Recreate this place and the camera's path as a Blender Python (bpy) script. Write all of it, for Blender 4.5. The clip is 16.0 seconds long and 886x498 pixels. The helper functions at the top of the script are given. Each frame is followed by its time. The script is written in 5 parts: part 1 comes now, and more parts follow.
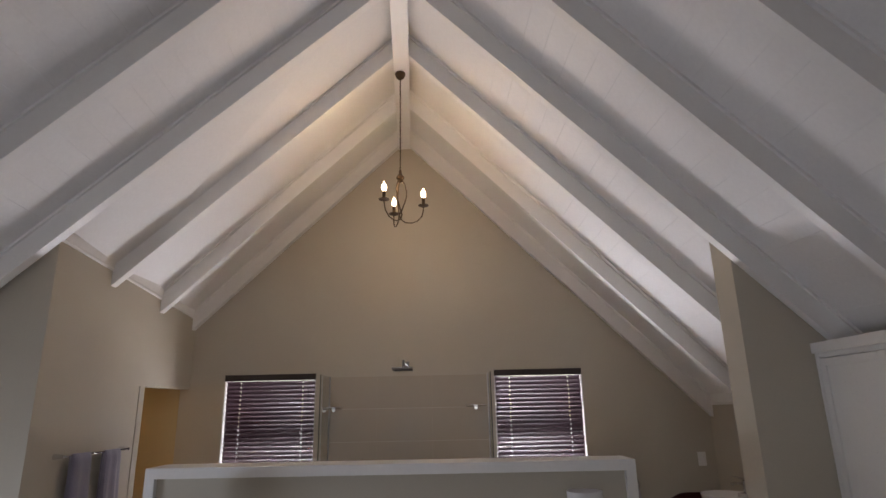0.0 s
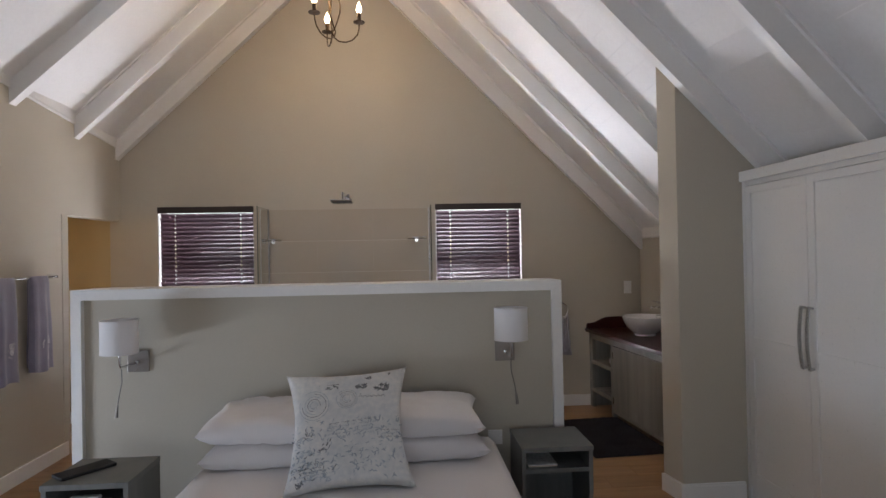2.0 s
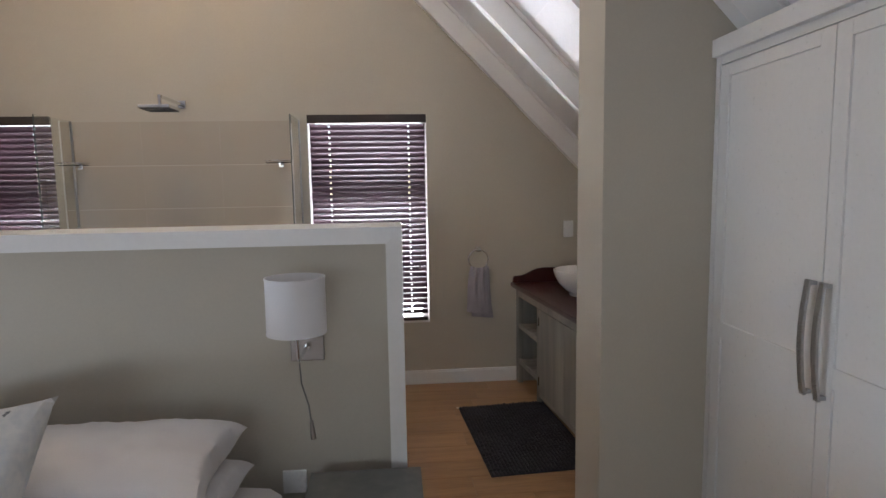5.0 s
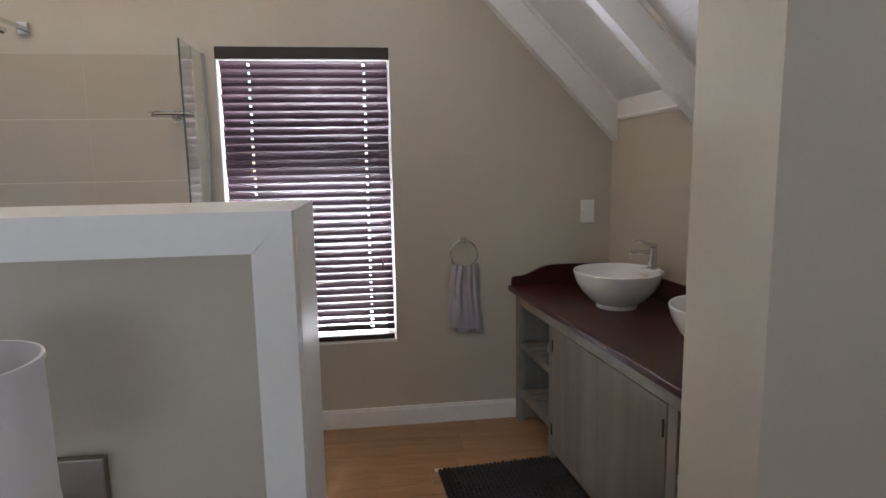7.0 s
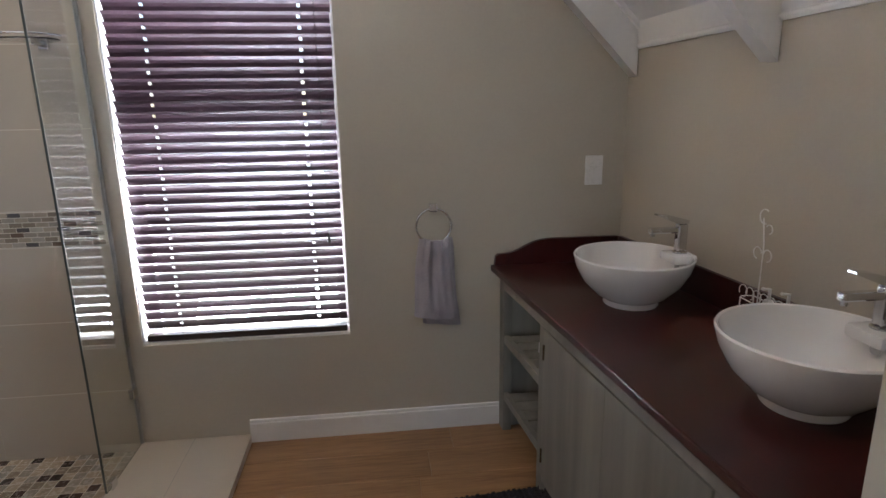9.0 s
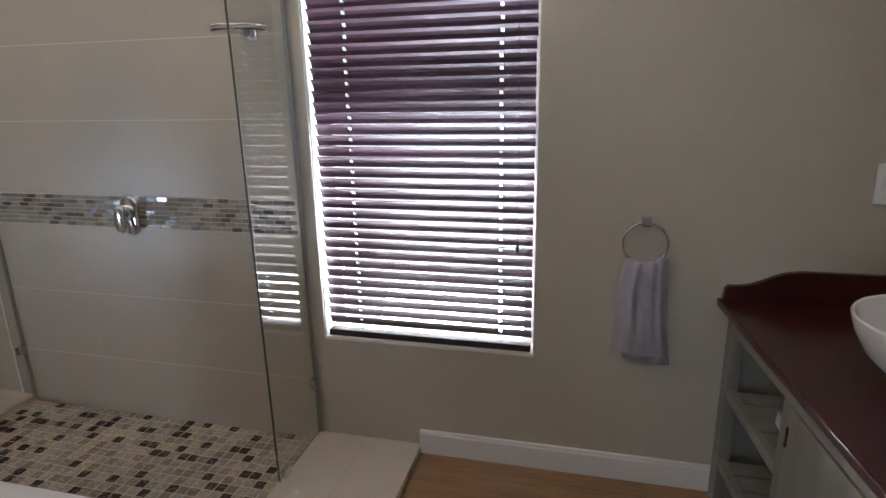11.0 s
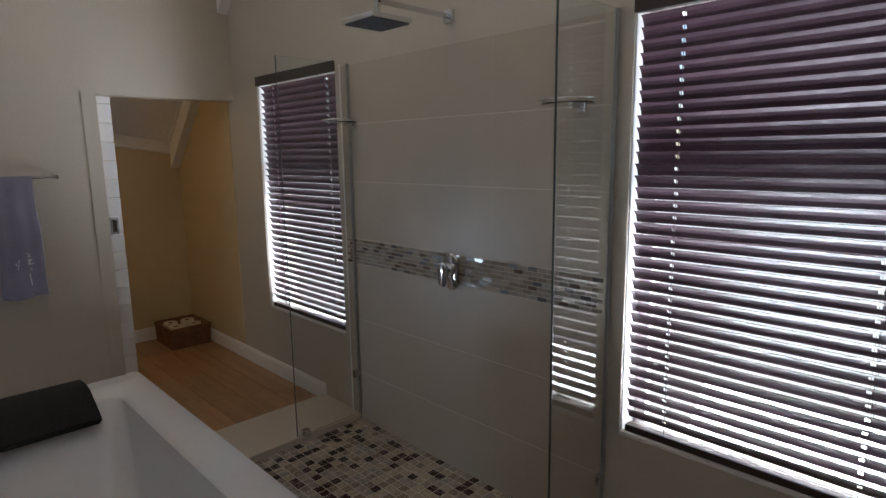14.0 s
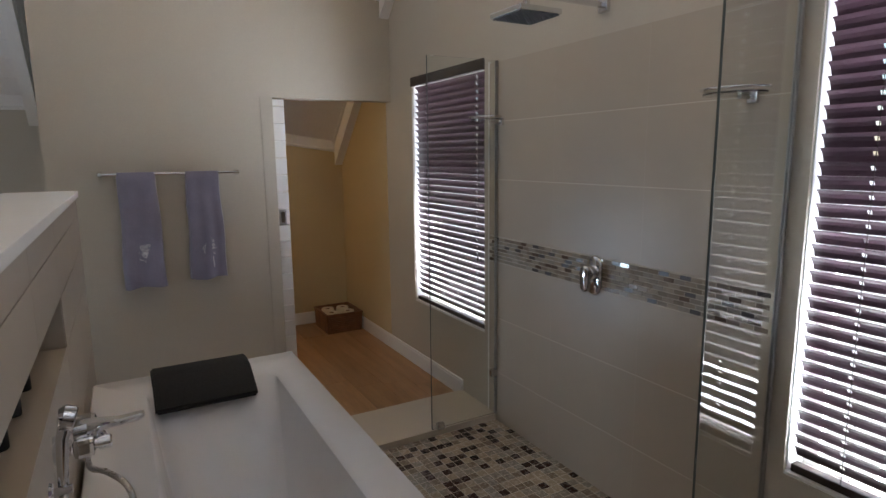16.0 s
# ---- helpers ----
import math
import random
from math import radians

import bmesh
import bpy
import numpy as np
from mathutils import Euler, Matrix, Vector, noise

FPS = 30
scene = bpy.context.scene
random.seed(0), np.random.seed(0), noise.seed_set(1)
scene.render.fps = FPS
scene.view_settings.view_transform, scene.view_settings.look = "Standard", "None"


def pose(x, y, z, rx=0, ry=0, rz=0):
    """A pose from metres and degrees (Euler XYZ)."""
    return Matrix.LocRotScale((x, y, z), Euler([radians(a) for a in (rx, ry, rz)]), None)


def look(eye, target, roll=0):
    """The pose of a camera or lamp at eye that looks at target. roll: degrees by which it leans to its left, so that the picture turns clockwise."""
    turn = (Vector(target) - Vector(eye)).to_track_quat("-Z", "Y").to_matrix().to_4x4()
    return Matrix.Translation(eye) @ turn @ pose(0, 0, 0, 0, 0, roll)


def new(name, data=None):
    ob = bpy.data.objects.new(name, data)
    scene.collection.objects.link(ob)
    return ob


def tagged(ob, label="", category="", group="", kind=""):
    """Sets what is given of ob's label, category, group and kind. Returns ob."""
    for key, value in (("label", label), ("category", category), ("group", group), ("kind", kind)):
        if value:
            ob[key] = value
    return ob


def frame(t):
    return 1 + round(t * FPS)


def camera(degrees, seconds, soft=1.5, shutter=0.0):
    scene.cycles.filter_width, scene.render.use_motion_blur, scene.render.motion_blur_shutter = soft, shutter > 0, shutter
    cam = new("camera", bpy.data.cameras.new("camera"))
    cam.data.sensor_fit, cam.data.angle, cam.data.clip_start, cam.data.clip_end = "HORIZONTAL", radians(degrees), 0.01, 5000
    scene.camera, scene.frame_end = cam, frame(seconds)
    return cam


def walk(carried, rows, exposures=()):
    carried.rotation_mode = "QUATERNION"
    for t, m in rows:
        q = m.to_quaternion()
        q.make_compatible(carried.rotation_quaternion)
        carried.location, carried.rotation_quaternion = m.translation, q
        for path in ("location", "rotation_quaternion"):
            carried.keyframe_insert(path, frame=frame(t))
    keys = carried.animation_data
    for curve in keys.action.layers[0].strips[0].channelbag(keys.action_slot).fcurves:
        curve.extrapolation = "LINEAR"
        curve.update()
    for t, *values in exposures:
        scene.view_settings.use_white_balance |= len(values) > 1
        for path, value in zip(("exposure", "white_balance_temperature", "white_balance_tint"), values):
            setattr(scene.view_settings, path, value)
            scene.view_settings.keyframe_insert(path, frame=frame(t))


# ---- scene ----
cam = camera(75.2, 16.0)
EXPOSURES = [(0, 0.42, 6800, 20), (0.5, 0.65, 6750, 20), (1.5, 0.78, 6600, 19), (2, 0.93, 6500, 17), (4, 1.2, 6450, 16), (8, 1.5, 6150, 14), (10.5, 1.48, 6000, 13), (12.5, 0.82, 6050, 12), (14, 0.45, 6050, 12), (14.6, 0.52, 6050, 12), (16, 0.86, 6100, 13)]
PATH = [
    (0, (1.249, 0.327, 1.742), (1.230, 2.254, 2.277), -1.17),
    (0.5, (1.232, 0.346, 1.710), (1.239, 2.307, 2.102), -1.11),
    (1, (1.244, 0.357, 1.693), (1.273, 2.343, 1.938), -1.14),
    (1.5, (1.271, 0.396, 1.665), (1.333, 2.391, 1.787), -1.08),
    (2, (1.367, 0.467, 1.605), (1.500, 2.462, 1.621), -1.05),
    (2.5, (1.557, 0.584, 1.562), (1.713, 2.575, 1.465), -1.11),
    (3, (1.749, 0.756, 1.583), (1.928, 2.740, 1.421), -1.11),
    (3.5, (1.940, 1.022, 1.574), (2.139, 3.005, 1.403), -0.91),
    (4, (2.167, 1.299, 1.595), (2.361, 3.280, 1.403), -0.89),
    (4.2, (2.256, 1.394, 1.596), (2.424, 3.377, 1.400), -0.95),
    (6.3, (2.392, 2.818, 1.507), (2.555, 4.794, 1.250), -0.90),
    (6.5, (2.429, 2.916, 1.502), (2.599, 4.892, 1.241), -1.00),
    (7, (2.466, 3.180, 1.484), (2.705, 5.145, 1.202), -1.00),
    (7.5, (2.559, 3.409, 1.485), (2.806, 5.366, 1.159), -0.80),
    (8, (2.647, 3.589, 1.496), (2.885, 5.540, 1.127), -1.10),
    (8.2, (2.669, 3.655, 1.491), (2.919, 5.600, 1.102), -1.00),
    (10.3, (2.778, 4.181, 1.512), (2.641, 6.099, 0.964), -1.1),
    (10.5, (2.788, 4.217, 1.521), (2.537, 6.125, 0.976), -1.15),
    (11, (2.758, 4.264, 1.543), (2.284, 6.131, 1.004), -1.2),
    (11.5, (2.757, 4.333, 1.559), (2.069, 6.138, 1.043), -1.15),
    (12, (2.774, 4.362, 1.573), (1.922, 6.111, 1.110), -1.14),
    (12.5, (2.766, 4.388, 1.575), (1.755, 6.068, 1.182), -0.87),
    (13, (2.749, 4.357, 1.561), (1.621, 5.977, 1.241), -0.79),
    (13.5, (2.728, 4.418, 1.569), (1.458, 5.930, 1.257), -0.59),
    (14, (2.708, 4.432, 1.588), (1.298, 5.812, 1.260), -0.80),
    (14.5, (2.702, 4.444, 1.572), (1.174, 5.695, 1.251), -0.68),
    (15, (2.693, 4.484, 1.580), (1.070, 5.608, 1.254), -0.85),
    (15.5, (2.690, 4.495, 1.579), (1.003, 5.519, 1.254), -0.61),
    (16, (2.697, 4.510, 1.574), (0.973, 5.472, 1.253), -0.65),
]
walk(cam, [(t, look(eye, target, roll)) for t, eye, target, roll in PATH], EXPOSURES)

# ---------- world, sun, large lights ----------
world = bpy.data.worlds.new("world")
scene.world = world
world.use_nodes = True
sky = world.node_tree.nodes.new("ShaderNodeTexSky")
sky.sky_type, sky.sun_disc = "NISHITA", False
SUN_TO = Vector((0.30, 1.0, 1.25)).normalized()
sky.sun_elevation = math.asin(SUN_TO.z)
sky.sun_rotation = math.atan2(SUN_TO.x, SUN_TO.y)
background = world.node_tree.nodes["Background"]
background.inputs["Strength"].default_value = 0.12
world.node_tree.links.new(sky.outputs[0], background.inputs[0])
sun_data = bpy.data.lights.new("sun", "SUN")
sun_data.energy, sun_data.angle, sun_data.color = 5.0, radians(0.5), (1.0, 0.965, 0.92)
sun = new("sun", sun_data)
sun.matrix_world = Matrix.Translation((4, 12, 9)) @ SUN_TO.to_track_quat("Z", "Y").to_matrix().to_4x4()


def area_lamp(name, eye, target, w, h, watts, color):
    """A lamp that stands in for daylight at an opening."""
    data = bpy.data.lights.new(name, "AREA")
    data.shape, data.size, data.size_y, data.energy, data.color = "RECTANGLE", w, h, watts, color
    ob = new(name, data)
    ob.matrix_world = look(eye, target)
    return ob


# daylight fill from two unseen openings; west lamp low, for the shower tiles' glow
area_lamp("sky_south_window", (0.6, -2.62, 1.15), (0.6, 0, 1.15), 3.0, 2.0, 9, (0.86, 0.93, 1.0))
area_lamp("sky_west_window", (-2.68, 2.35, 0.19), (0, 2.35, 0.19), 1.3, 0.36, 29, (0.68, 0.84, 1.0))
# added lamps outside, below the sills: stand in for light thrown up by sunlit paving
area_lamp("sky_window_west", (-0.617, 6.93, 0.22), (-0.617, 6.13, 1.12), 0.9, 0.8, 98, (0.90, 0.935, 1.0))
area_lamp("sky_window_east", (2.133, 6.93, 0.22), (2.133, 6.13, 1.12), 0.88, 0.8, 152, (0.89, 0.93, 1.0))


def point_lamp(name, place, watts, radius, color):
    data = bpy.data.lights.new(name, "POINT")
    data.energy, data.shadow_soft_size, data.color = watts, radius, color
    ob = new(name, data)
    ob.location = place
    return ob


point_lamp("washroom_bulb", (-2.05, 4.9, 1.9), 3.3, 0.06, (1.0, 0.66, 0.3))
for x, y in ((0.71, 4.83), (1.05, 5.0), (0.77, 5.21)):
    point_lamp("candle_bulb", (x, y, 3.66), 3.8, 0.02, (1.0, 0.70, 0.38))

# ---------- materials ----------
def ramp(nt, source, a, b, low=0.3, high=0.7):
    node = nt.nodes.new("ShaderNodeMapRange")
    node.inputs["From Min"].default_value, node.inputs["From Max"].default_value = low, high
    node.inputs["To Min"].default_value, node.inputs["To Max"].default_value = a, b
    nt.links.new(source, node.inputs["Value"])
    return node.outputs["Result"]


def noise_of(nt, scale, detail=4.0, stretch=(1, 1, 1), space="Object"):
    coord = nt.nodes.new("ShaderNodeTexCoord")
    mapping = nt.nodes.new("ShaderNodeMapping")
    info = nt.nodes.new("ShaderNodeObjectInfo")
    shift = nt.nodes.new("ShaderNodeMath")
    shift.operation, shift.inputs[1].default_value = "MULTIPLY", 37.0
    nt.links.new(info.outputs["Random"], shift.inputs[0])
    nt.links.new(shift.outputs[0], mapping.inputs["Location"])
    mapping.inputs["Scale"].default_value = stretch
    tex = nt.nodes.new("ShaderNodeTexNoise")
    tex.inputs["Scale"].default_value, tex.inputs["Detail"].default_value = scale, detail
    nt.links.new(coord.outputs[space], mapping.inputs["Vector"])
    nt.links.new(mapping.outputs[0], tex.inputs["Vector"])
    return tex.outputs["Fac"]


def surface(name, color, rough=0.5, vary=0.06, broad=1.5, fine=60.0, bump=0.1, depth=0.002, metal=0.0, coat=0.0,
            stretch=(1, 1, 1), random_tone=0.0, dark=None, rough_vary=0.08, sheen=0.0):
    """A material whose colour, gloss and relief vary at a broad and at a fine scale."""
    m = bpy.data.materials.new(name)
    m.use_nodes = True
    nt = m.node_tree
    b = nt.nodes["Principled BSDF"]
    wide, close = noise_of(nt, broad, 3.0, stretch), noise_of(nt, fine, 5.0, stretch)
    mix = nt.nodes.new("ShaderNodeMix")
    mix.data_type = "RGBA"
    low = dark or tuple(c * (1 - 2 * vary) for c in color)
    mix.inputs["A"].default_value, mix.inputs["B"].default_value = (*low, 1), (*color, 1)
    add = nt.nodes.new("ShaderNodeMath")
    add.operation = "ADD"
    half = nt.nodes.new("ShaderNodeMath")
    half.operation = "MULTIPLY"
    half.inputs[1].default_value = 0.5
    nt.links.new(wide, add.inputs[0])
    nt.links.new(close, add.inputs[1])
    nt.links.new(add.outputs[0], half.inputs[0])
    nt.links.new(ramp(nt, half.outputs[0], 0, 1, 0.36, 0.64), mix.inputs["Factor"])
    out = mix.outputs["Result"]
    if random_tone:
        info = nt.nodes.new("ShaderNodeObjectInfo")
        hsv = nt.nodes.new("ShaderNodeHueSaturation")
        nt.links.new(ramp(nt, info.outputs["Random"], 1 - random_tone, 1 + random_tone, 0, 1), hsv.inputs["Value"])
        nt.links.new(out, hsv.inputs["Color"])
        out = hsv.outputs["Color"]
    nt.links.new(out, b.inputs["Base Color"])
    nt.links.new(ramp(nt, close, rough - rough_vary, rough + rough_vary), b.inputs["Roughness"])
    b.inputs["Metallic"].default_value = metal
    b.inputs["Coat Weight"].default_value = coat
    b.inputs["Sheen Weight"].default_value = sheen
    if bump:
        bp = nt.nodes.new("ShaderNodeBump")
        bp.inputs["Strength"].default_value, bp.inputs["Distance"].default_value = bump, depth
        nt.links.new(close, bp.inputs["Height"])
        nt.links.new(bp.outputs[0], b.inputs["Normal"])
    return m


def glowing(name, color, strength):
    m = bpy.data.materials.new(name)
    m.use_nodes = True
    b = m.node_tree.nodes["Principled BSDF"]
    b.inputs["Base Color"].default_value = (*color, 1)
    b.inputs["Emission Color"].default_value = (*color, 1)
    b.inputs["Emission Strength"].default_value = strength
    return m


def clear_glass(name, tint=(0.93, 0.98, 0.96), rough=0.0):
    m = bpy.data.materials.new(name)
    m.use_nodes = True
    b = m.node_tree.nodes["Principled BSDF"]
    b.inputs["Base Color"].default_value = (*tint, 1)
    b.inputs["Transmission Weight"].default_value = 1.0
    b.inputs["Roughness"].default_value = rough
    b.inputs["IOR"].default_value = 1.45
    return m


PLASTER = surface("beige_wall_paint", (0.50, 0.455, 0.375), 0.6, 0.03, 0.8, 90, 0.15, 0.001)
CREAM = surface("cream_wall_paint", (0.56, 0.45, 0.26), 0.65, 0.03, 0.8, 90, 0.15, 0.001)
CEILING = surface("white_ceiling_paint", (0.80, 0.79, 0.78), 0.55, 0.03, 1.2, 40, 0.15, 0.001)
TRIM = surface("white_trim_paint", (0.80, 0.79, 0.77), 0.4, 0.02, 2.0, 50, 0.1, 0.0006)
CABINET = surface("white_wardrobe_lacquer", (0.78, 0.77, 0.75), 0.35, 0.02, 2.0, 70, 0.06, 0.0004)
OAK = surface("oak_laminate", (0.40, 0.235, 0.115), 0.38, 0.2, 1.1, 9, 0.08, 0.0006, stretch=(1, 12, 1), random_tone=0.10, dark=(0.25, 0.135, 0.06))
JOINT = surface("dark_joint", (0.05, 0.035, 0.02), 0.8, 0.1)
BLIND = surface("mahogany_blind", (0.062, 0.031, 0.042), 0.34, 0.15, 3.0, 30, 0.1, 0.0004, stretch=(1, 14, 14), random_tone=0.12)
BLIND_DARK = surface("dark_headrail", (0.035, 0.022, 0.018), 0.45, 0.15, 3.0, 30, 0.1, 0.0004, stretch=(1, 14, 14))
MAHOGANY = surface("mahogany_top", (0.054, 0.0095, 0.008), 0.30, 0.15, 1.2, 6, 0.0, stretch=(9, 0.7, 1), coat=0.15, dark=(0.034, 0.006, 0.0055), rough_vary=0.02)
GREYWASH = surface("greywashed_wood", (0.30, 0.285, 0.245), 0.6, 0.12, 3.0, 16, 0.25, 0.0008, stretch=(1, 1, 0.1), dark=(0.17, 0.165, 0.15))
NIGHT = surface("grey_painted_wood", (0.20, 0.20, 0.185), 0.5, 0.12, 3.0, 20, 0.2, 0.0006, stretch=(1, 1, 0.2), dark=(0.12, 0.125, 0.12))
CERAMIC = surface("white_ceramic", (0.80, 0.79, 0.78), 0.12, 0.01, 1.0, 10, 0.0, rough_vary=0.02, coat=0.3)
ACRYLIC = surface("white_acrylic", (0.78, 0.77, 0.77), 0.22, 0.01, 1.0, 10, 0.0, rough_vary=0.03)
CHROME = surface("chrome", (0.74, 0.75, 0.77), 0.09, 0.02, 2.0, 80, 0.0, metal=1.0, rough_vary=0.02)
STEEL = surface("brushed_steel", (0.50, 0.50, 0.50), 0.3, 0.05, 2.0, 80, 0.05, 0.0003, metal=1.0, stretch=(1, 1, 20))
BRONZE = surface("antique_bronze", (0.075, 0.048, 0.026), 0.42, 0.2, 8.0, 60, 0.2, 0.0005, metal=0.8)
LINEN = surface("white_cotton", (0.70, 0.665, 0.66), 0.85, 0.03, 3.0, 240, 0.25, 0.001, sheen=0.3)
SHADE = surface("white_lampshade", (0.78, 0.77, 0.78), 0.8, 0.02, 3.0, 260, 0.25, 0.0006)
BLACK = surface("black_foam", (0.011, 0.011, 0.013), 0.8, 0.2, 3.0, 120, 0.3, 0.001)
CORD = surface("grey_flex", (0.22, 0.21, 0.20), 0.5, 0.1, 4.0, 90, 0.1, 0.0004)
RUBBER = surface("dark_spray_plate", (0.05, 0.05, 0.055), 0.4, 0.1, 4.0, 80, 0.1, 0.0005)
PLASTIC = surface("white_plastic", (0.80, 0.79, 0.77), 0.3, 0.01, 3.0, 60, 0.0)
TOWEL = surface("grey_towel", (0.42, 0.39, 0.44), 0.95, 0.12, 6.0, 220, 0.6, 0.003, sheen=0.5)
TOWEL_BLUE = surface("lilac_grey_towel", (0.25, 0.235, 0.32), 0.95, 0.12, 6.0, 220, 0.6, 0.003, sheen=0.5)
LACE = surface("white_embroidery", (0.75, 0.73, 0.76), 0.9, 0.05, 10, 300, 0.5, 0.002)
RUG = surface("charcoal_rug", (0.045, 0.04, 0.05), 0.95, 0.3, 5.0, 90, 0.8, 0.006, dark=(0.018, 0.016, 0.02))
BEIGE_TILE = surface("beige_tile", (0.43, 0.37, 0.295), 0.36, 0.012, 0.9, 6, 0.0, random_tone=0.015, rough_vary=0.015)
LAMP_STEEL = surface("dull_bronzed_steel", (0.30, 0.27, 0.25), 0.35, 0.06, 2.0, 80, 0.05, 0.0003, metal=1.0, stretch=(1, 1, 20))
GROUT = surface("pale_grout", (0.47, 0.43, 0.37), 0.85, 0.08, 8, 120, 0.2, 0.001)
PALE_GROUT = surface("fresh_pale_grout", (0.66, 0.60, 0.50), 0.8, 0.05, 8, 120, 0.1, 0.0005)
FLOOR_TILE = surface("cream_floor_tile", (0.54, 0.48, 0.39), 0.3, 0.015, 2.0, 9, 0.0, rough_vary=0.02)
MOSAICS = [surface("mosaic_" + n, c, 0.25, 0.12, 6.0, 60, 0.1, 0.0005, random_tone=0.12) for n, c in (
    ("sand", (0.42, 0.35, 0.265)), ("taupe", (0.27, 0.22, 0.17)), ("umber", (0.06, 0.035, 0.028)), ("ash", (0.36, 0.33, 0.28)), ("silver", (0.62, 0.60, 0.56)))]
BRICKS = [surface("brick_" + n, c, g, 0.12, 6.0, 60, 0.0, 0.0005, random_tone=0.10, rough_vary=0.02) for n, c, g in (
    ("beige_stone", (0.37, 0.315, 0.24), 0.6), ("taupe_stone", (0.22, 0.175, 0.13), 0.6), ("grey_stone", (0.29, 0.26, 0.215), 0.6),
    ("clear_glass_tile", (0.42, 0.39, 0.34), 0.07), ("brown_glass_tile", (0.14, 0.10, 0.075), 0.08), ("patterned_tile", (0.06, 0.05, 0.045), 0.30))]
WICKER = surface("brown_wicker", (0.26, 0.12, 0.06), 0.6, 0.3, 20, 120, 0.6, 0.003, dark=(0.11, 0.045, 0.02))
PAPER = surface("pale_tissue", (0.70, 0.62, 0.50), 0.8, 0.05)
PAVING = surface("pale_paving", (0.60, 0.59, 0.57), 0.85, 0.12, 0.8, 20, 0.2, 0.002)
INK = surface("grey_ink", (0.24, 0.24, 0.25), 0.9, 0.3, 30, 200, 0.2, 0.001)
PRINT_BLUE = surface("pale_blue_ink", (0.42, 0.47, 0.52), 0.9, 0.2, 30, 200, 0.2, 0.001)
GLASS = clear_glass("clear_glass")
SHOWER_GLASS = clear_glass("shower_glass", (0.95, 0.985, 0.97))
GLASS_EDGE = surface("dark_glass_edge", (0.05, 0.065, 0.06), 0.5, 0.1, 3.0, 40, 0.0)
BULB = glowing("lit_bulb", (1.0, 0.82, 0.55), 6.0)


# ---------- building helpers ----------
def box(bm, x0, x1, y0, y1, z0, z1, bevel=0.0):
    """A box between the given planes, its edges worn round by bevel."""
    made = bmesh.ops.create_cube(bm, size=1)["verts"]
    bmesh.ops.scale(bm, vec=(x1 - x0, y1 - y0, z1 - z0), verts=made)
    bmesh.ops.translate(bm, vec=((x0 + x1) / 2, (y0 + y1) / 2, (z0 + z1) / 2), verts=made)
    if bevel:
        edges = list({e for v in made for e in v.link_edges})
        bmesh.ops.bevel(bm, geom=edges, offset=bevel, segments=2, profile=0.6, affect="EDGES")
    return bm


def prism(bm, outline, axis, a, b):
    """The outline (pairs in the two other axes, in order) drawn out along axis from a to b."""
    def at(p, c):
        return {"x": (c, p[0], p[1]), "y": (p[0], c, p[1]), "z": (p[0], p[1], c)}[axis]
    low, high = [bm.verts.new(at(p, a)) for p in outline], [bm.verts.new(at(p, b)) for p in outline]
    bm.faces.new(low)
    bm.faces.new(list(reversed(high)))
    for i in range(len(outline)):
        j = (i + 1) % len(outline)
        bm.faces.new((low[j], low[i], high[i], high[j]))
    bmesh.ops.recalc_face_normals(bm, faces=bm.faces)
    return bm


def tube(bm, path, radius, sides=10, cap=True):
    """A round bar along the points of path; radius: one number, or one for each point."""
    pts = [Vector(p) for p in path]
    rings, side = [], None
    for i, p in enumerate(pts):
        ahead = (pts[min(i + 1, len(pts) - 1)] - pts[max(i - 1, 0)]).normalized()
        if side is None:
            side = ahead.orthogonal().normalized()
        side = (side - ahead * side.dot(ahead)).normalized()
        up = ahead.cross(side)
        r = radius[i] if isinstance(radius, (list, tuple)) else radius
        rings.append([bm.verts.new(p + (side * math.cos(2 * math.pi * k / sides) + up * math.sin(2 * math.pi * k / sides)) * r) for k in range(sides)])
    for a, b in zip(rings, rings[1:]):
        for k in range(sides):
            bm.faces.new((a[k], a[(k + 1) % sides], b[(k + 1) % sides], b[k]))
    if cap:
        bm.faces.new(list(reversed(rings[0])))
        bm.faces.new(rings[-1])
    return bm


def turned(bm, profile, center=(0, 0, 0), sides=48, sx=1.0, sy=1.0):
    """A turned shape from (radius, height) pairs about the z axis."""
    rings = []
    for r, z in profile:
        if r < 1e-5:
            rings.append([bm.verts.new((center[0], center[1], center[2] + z))])
        else:
            rings.append([bm.verts.new((center[0] + sx * r * math.cos(2 * math.pi * k / sides), center[1] + sy * r * math.sin(2 * math.pi * k / sides), center[2] + z)) for k in range(sides)])
    for a, b in zip(rings, rings[1:]):
        for k in range(sides):
            n = (k + 1) % sides
            if len(a) == 1 and len(b) > 1:
                bm.faces.new((a[0], b[n], b[k]))
            elif len(b) == 1 and len(a) > 1:
                bm.faces.new((a[k], a[n], b[0]))
            elif len(a) > 1:
                bm.faces.new((a[k], a[n], b[n], b[k]))
    bmesh.ops.recalc_face_normals(bm, faces=bm.faces)
    return bm


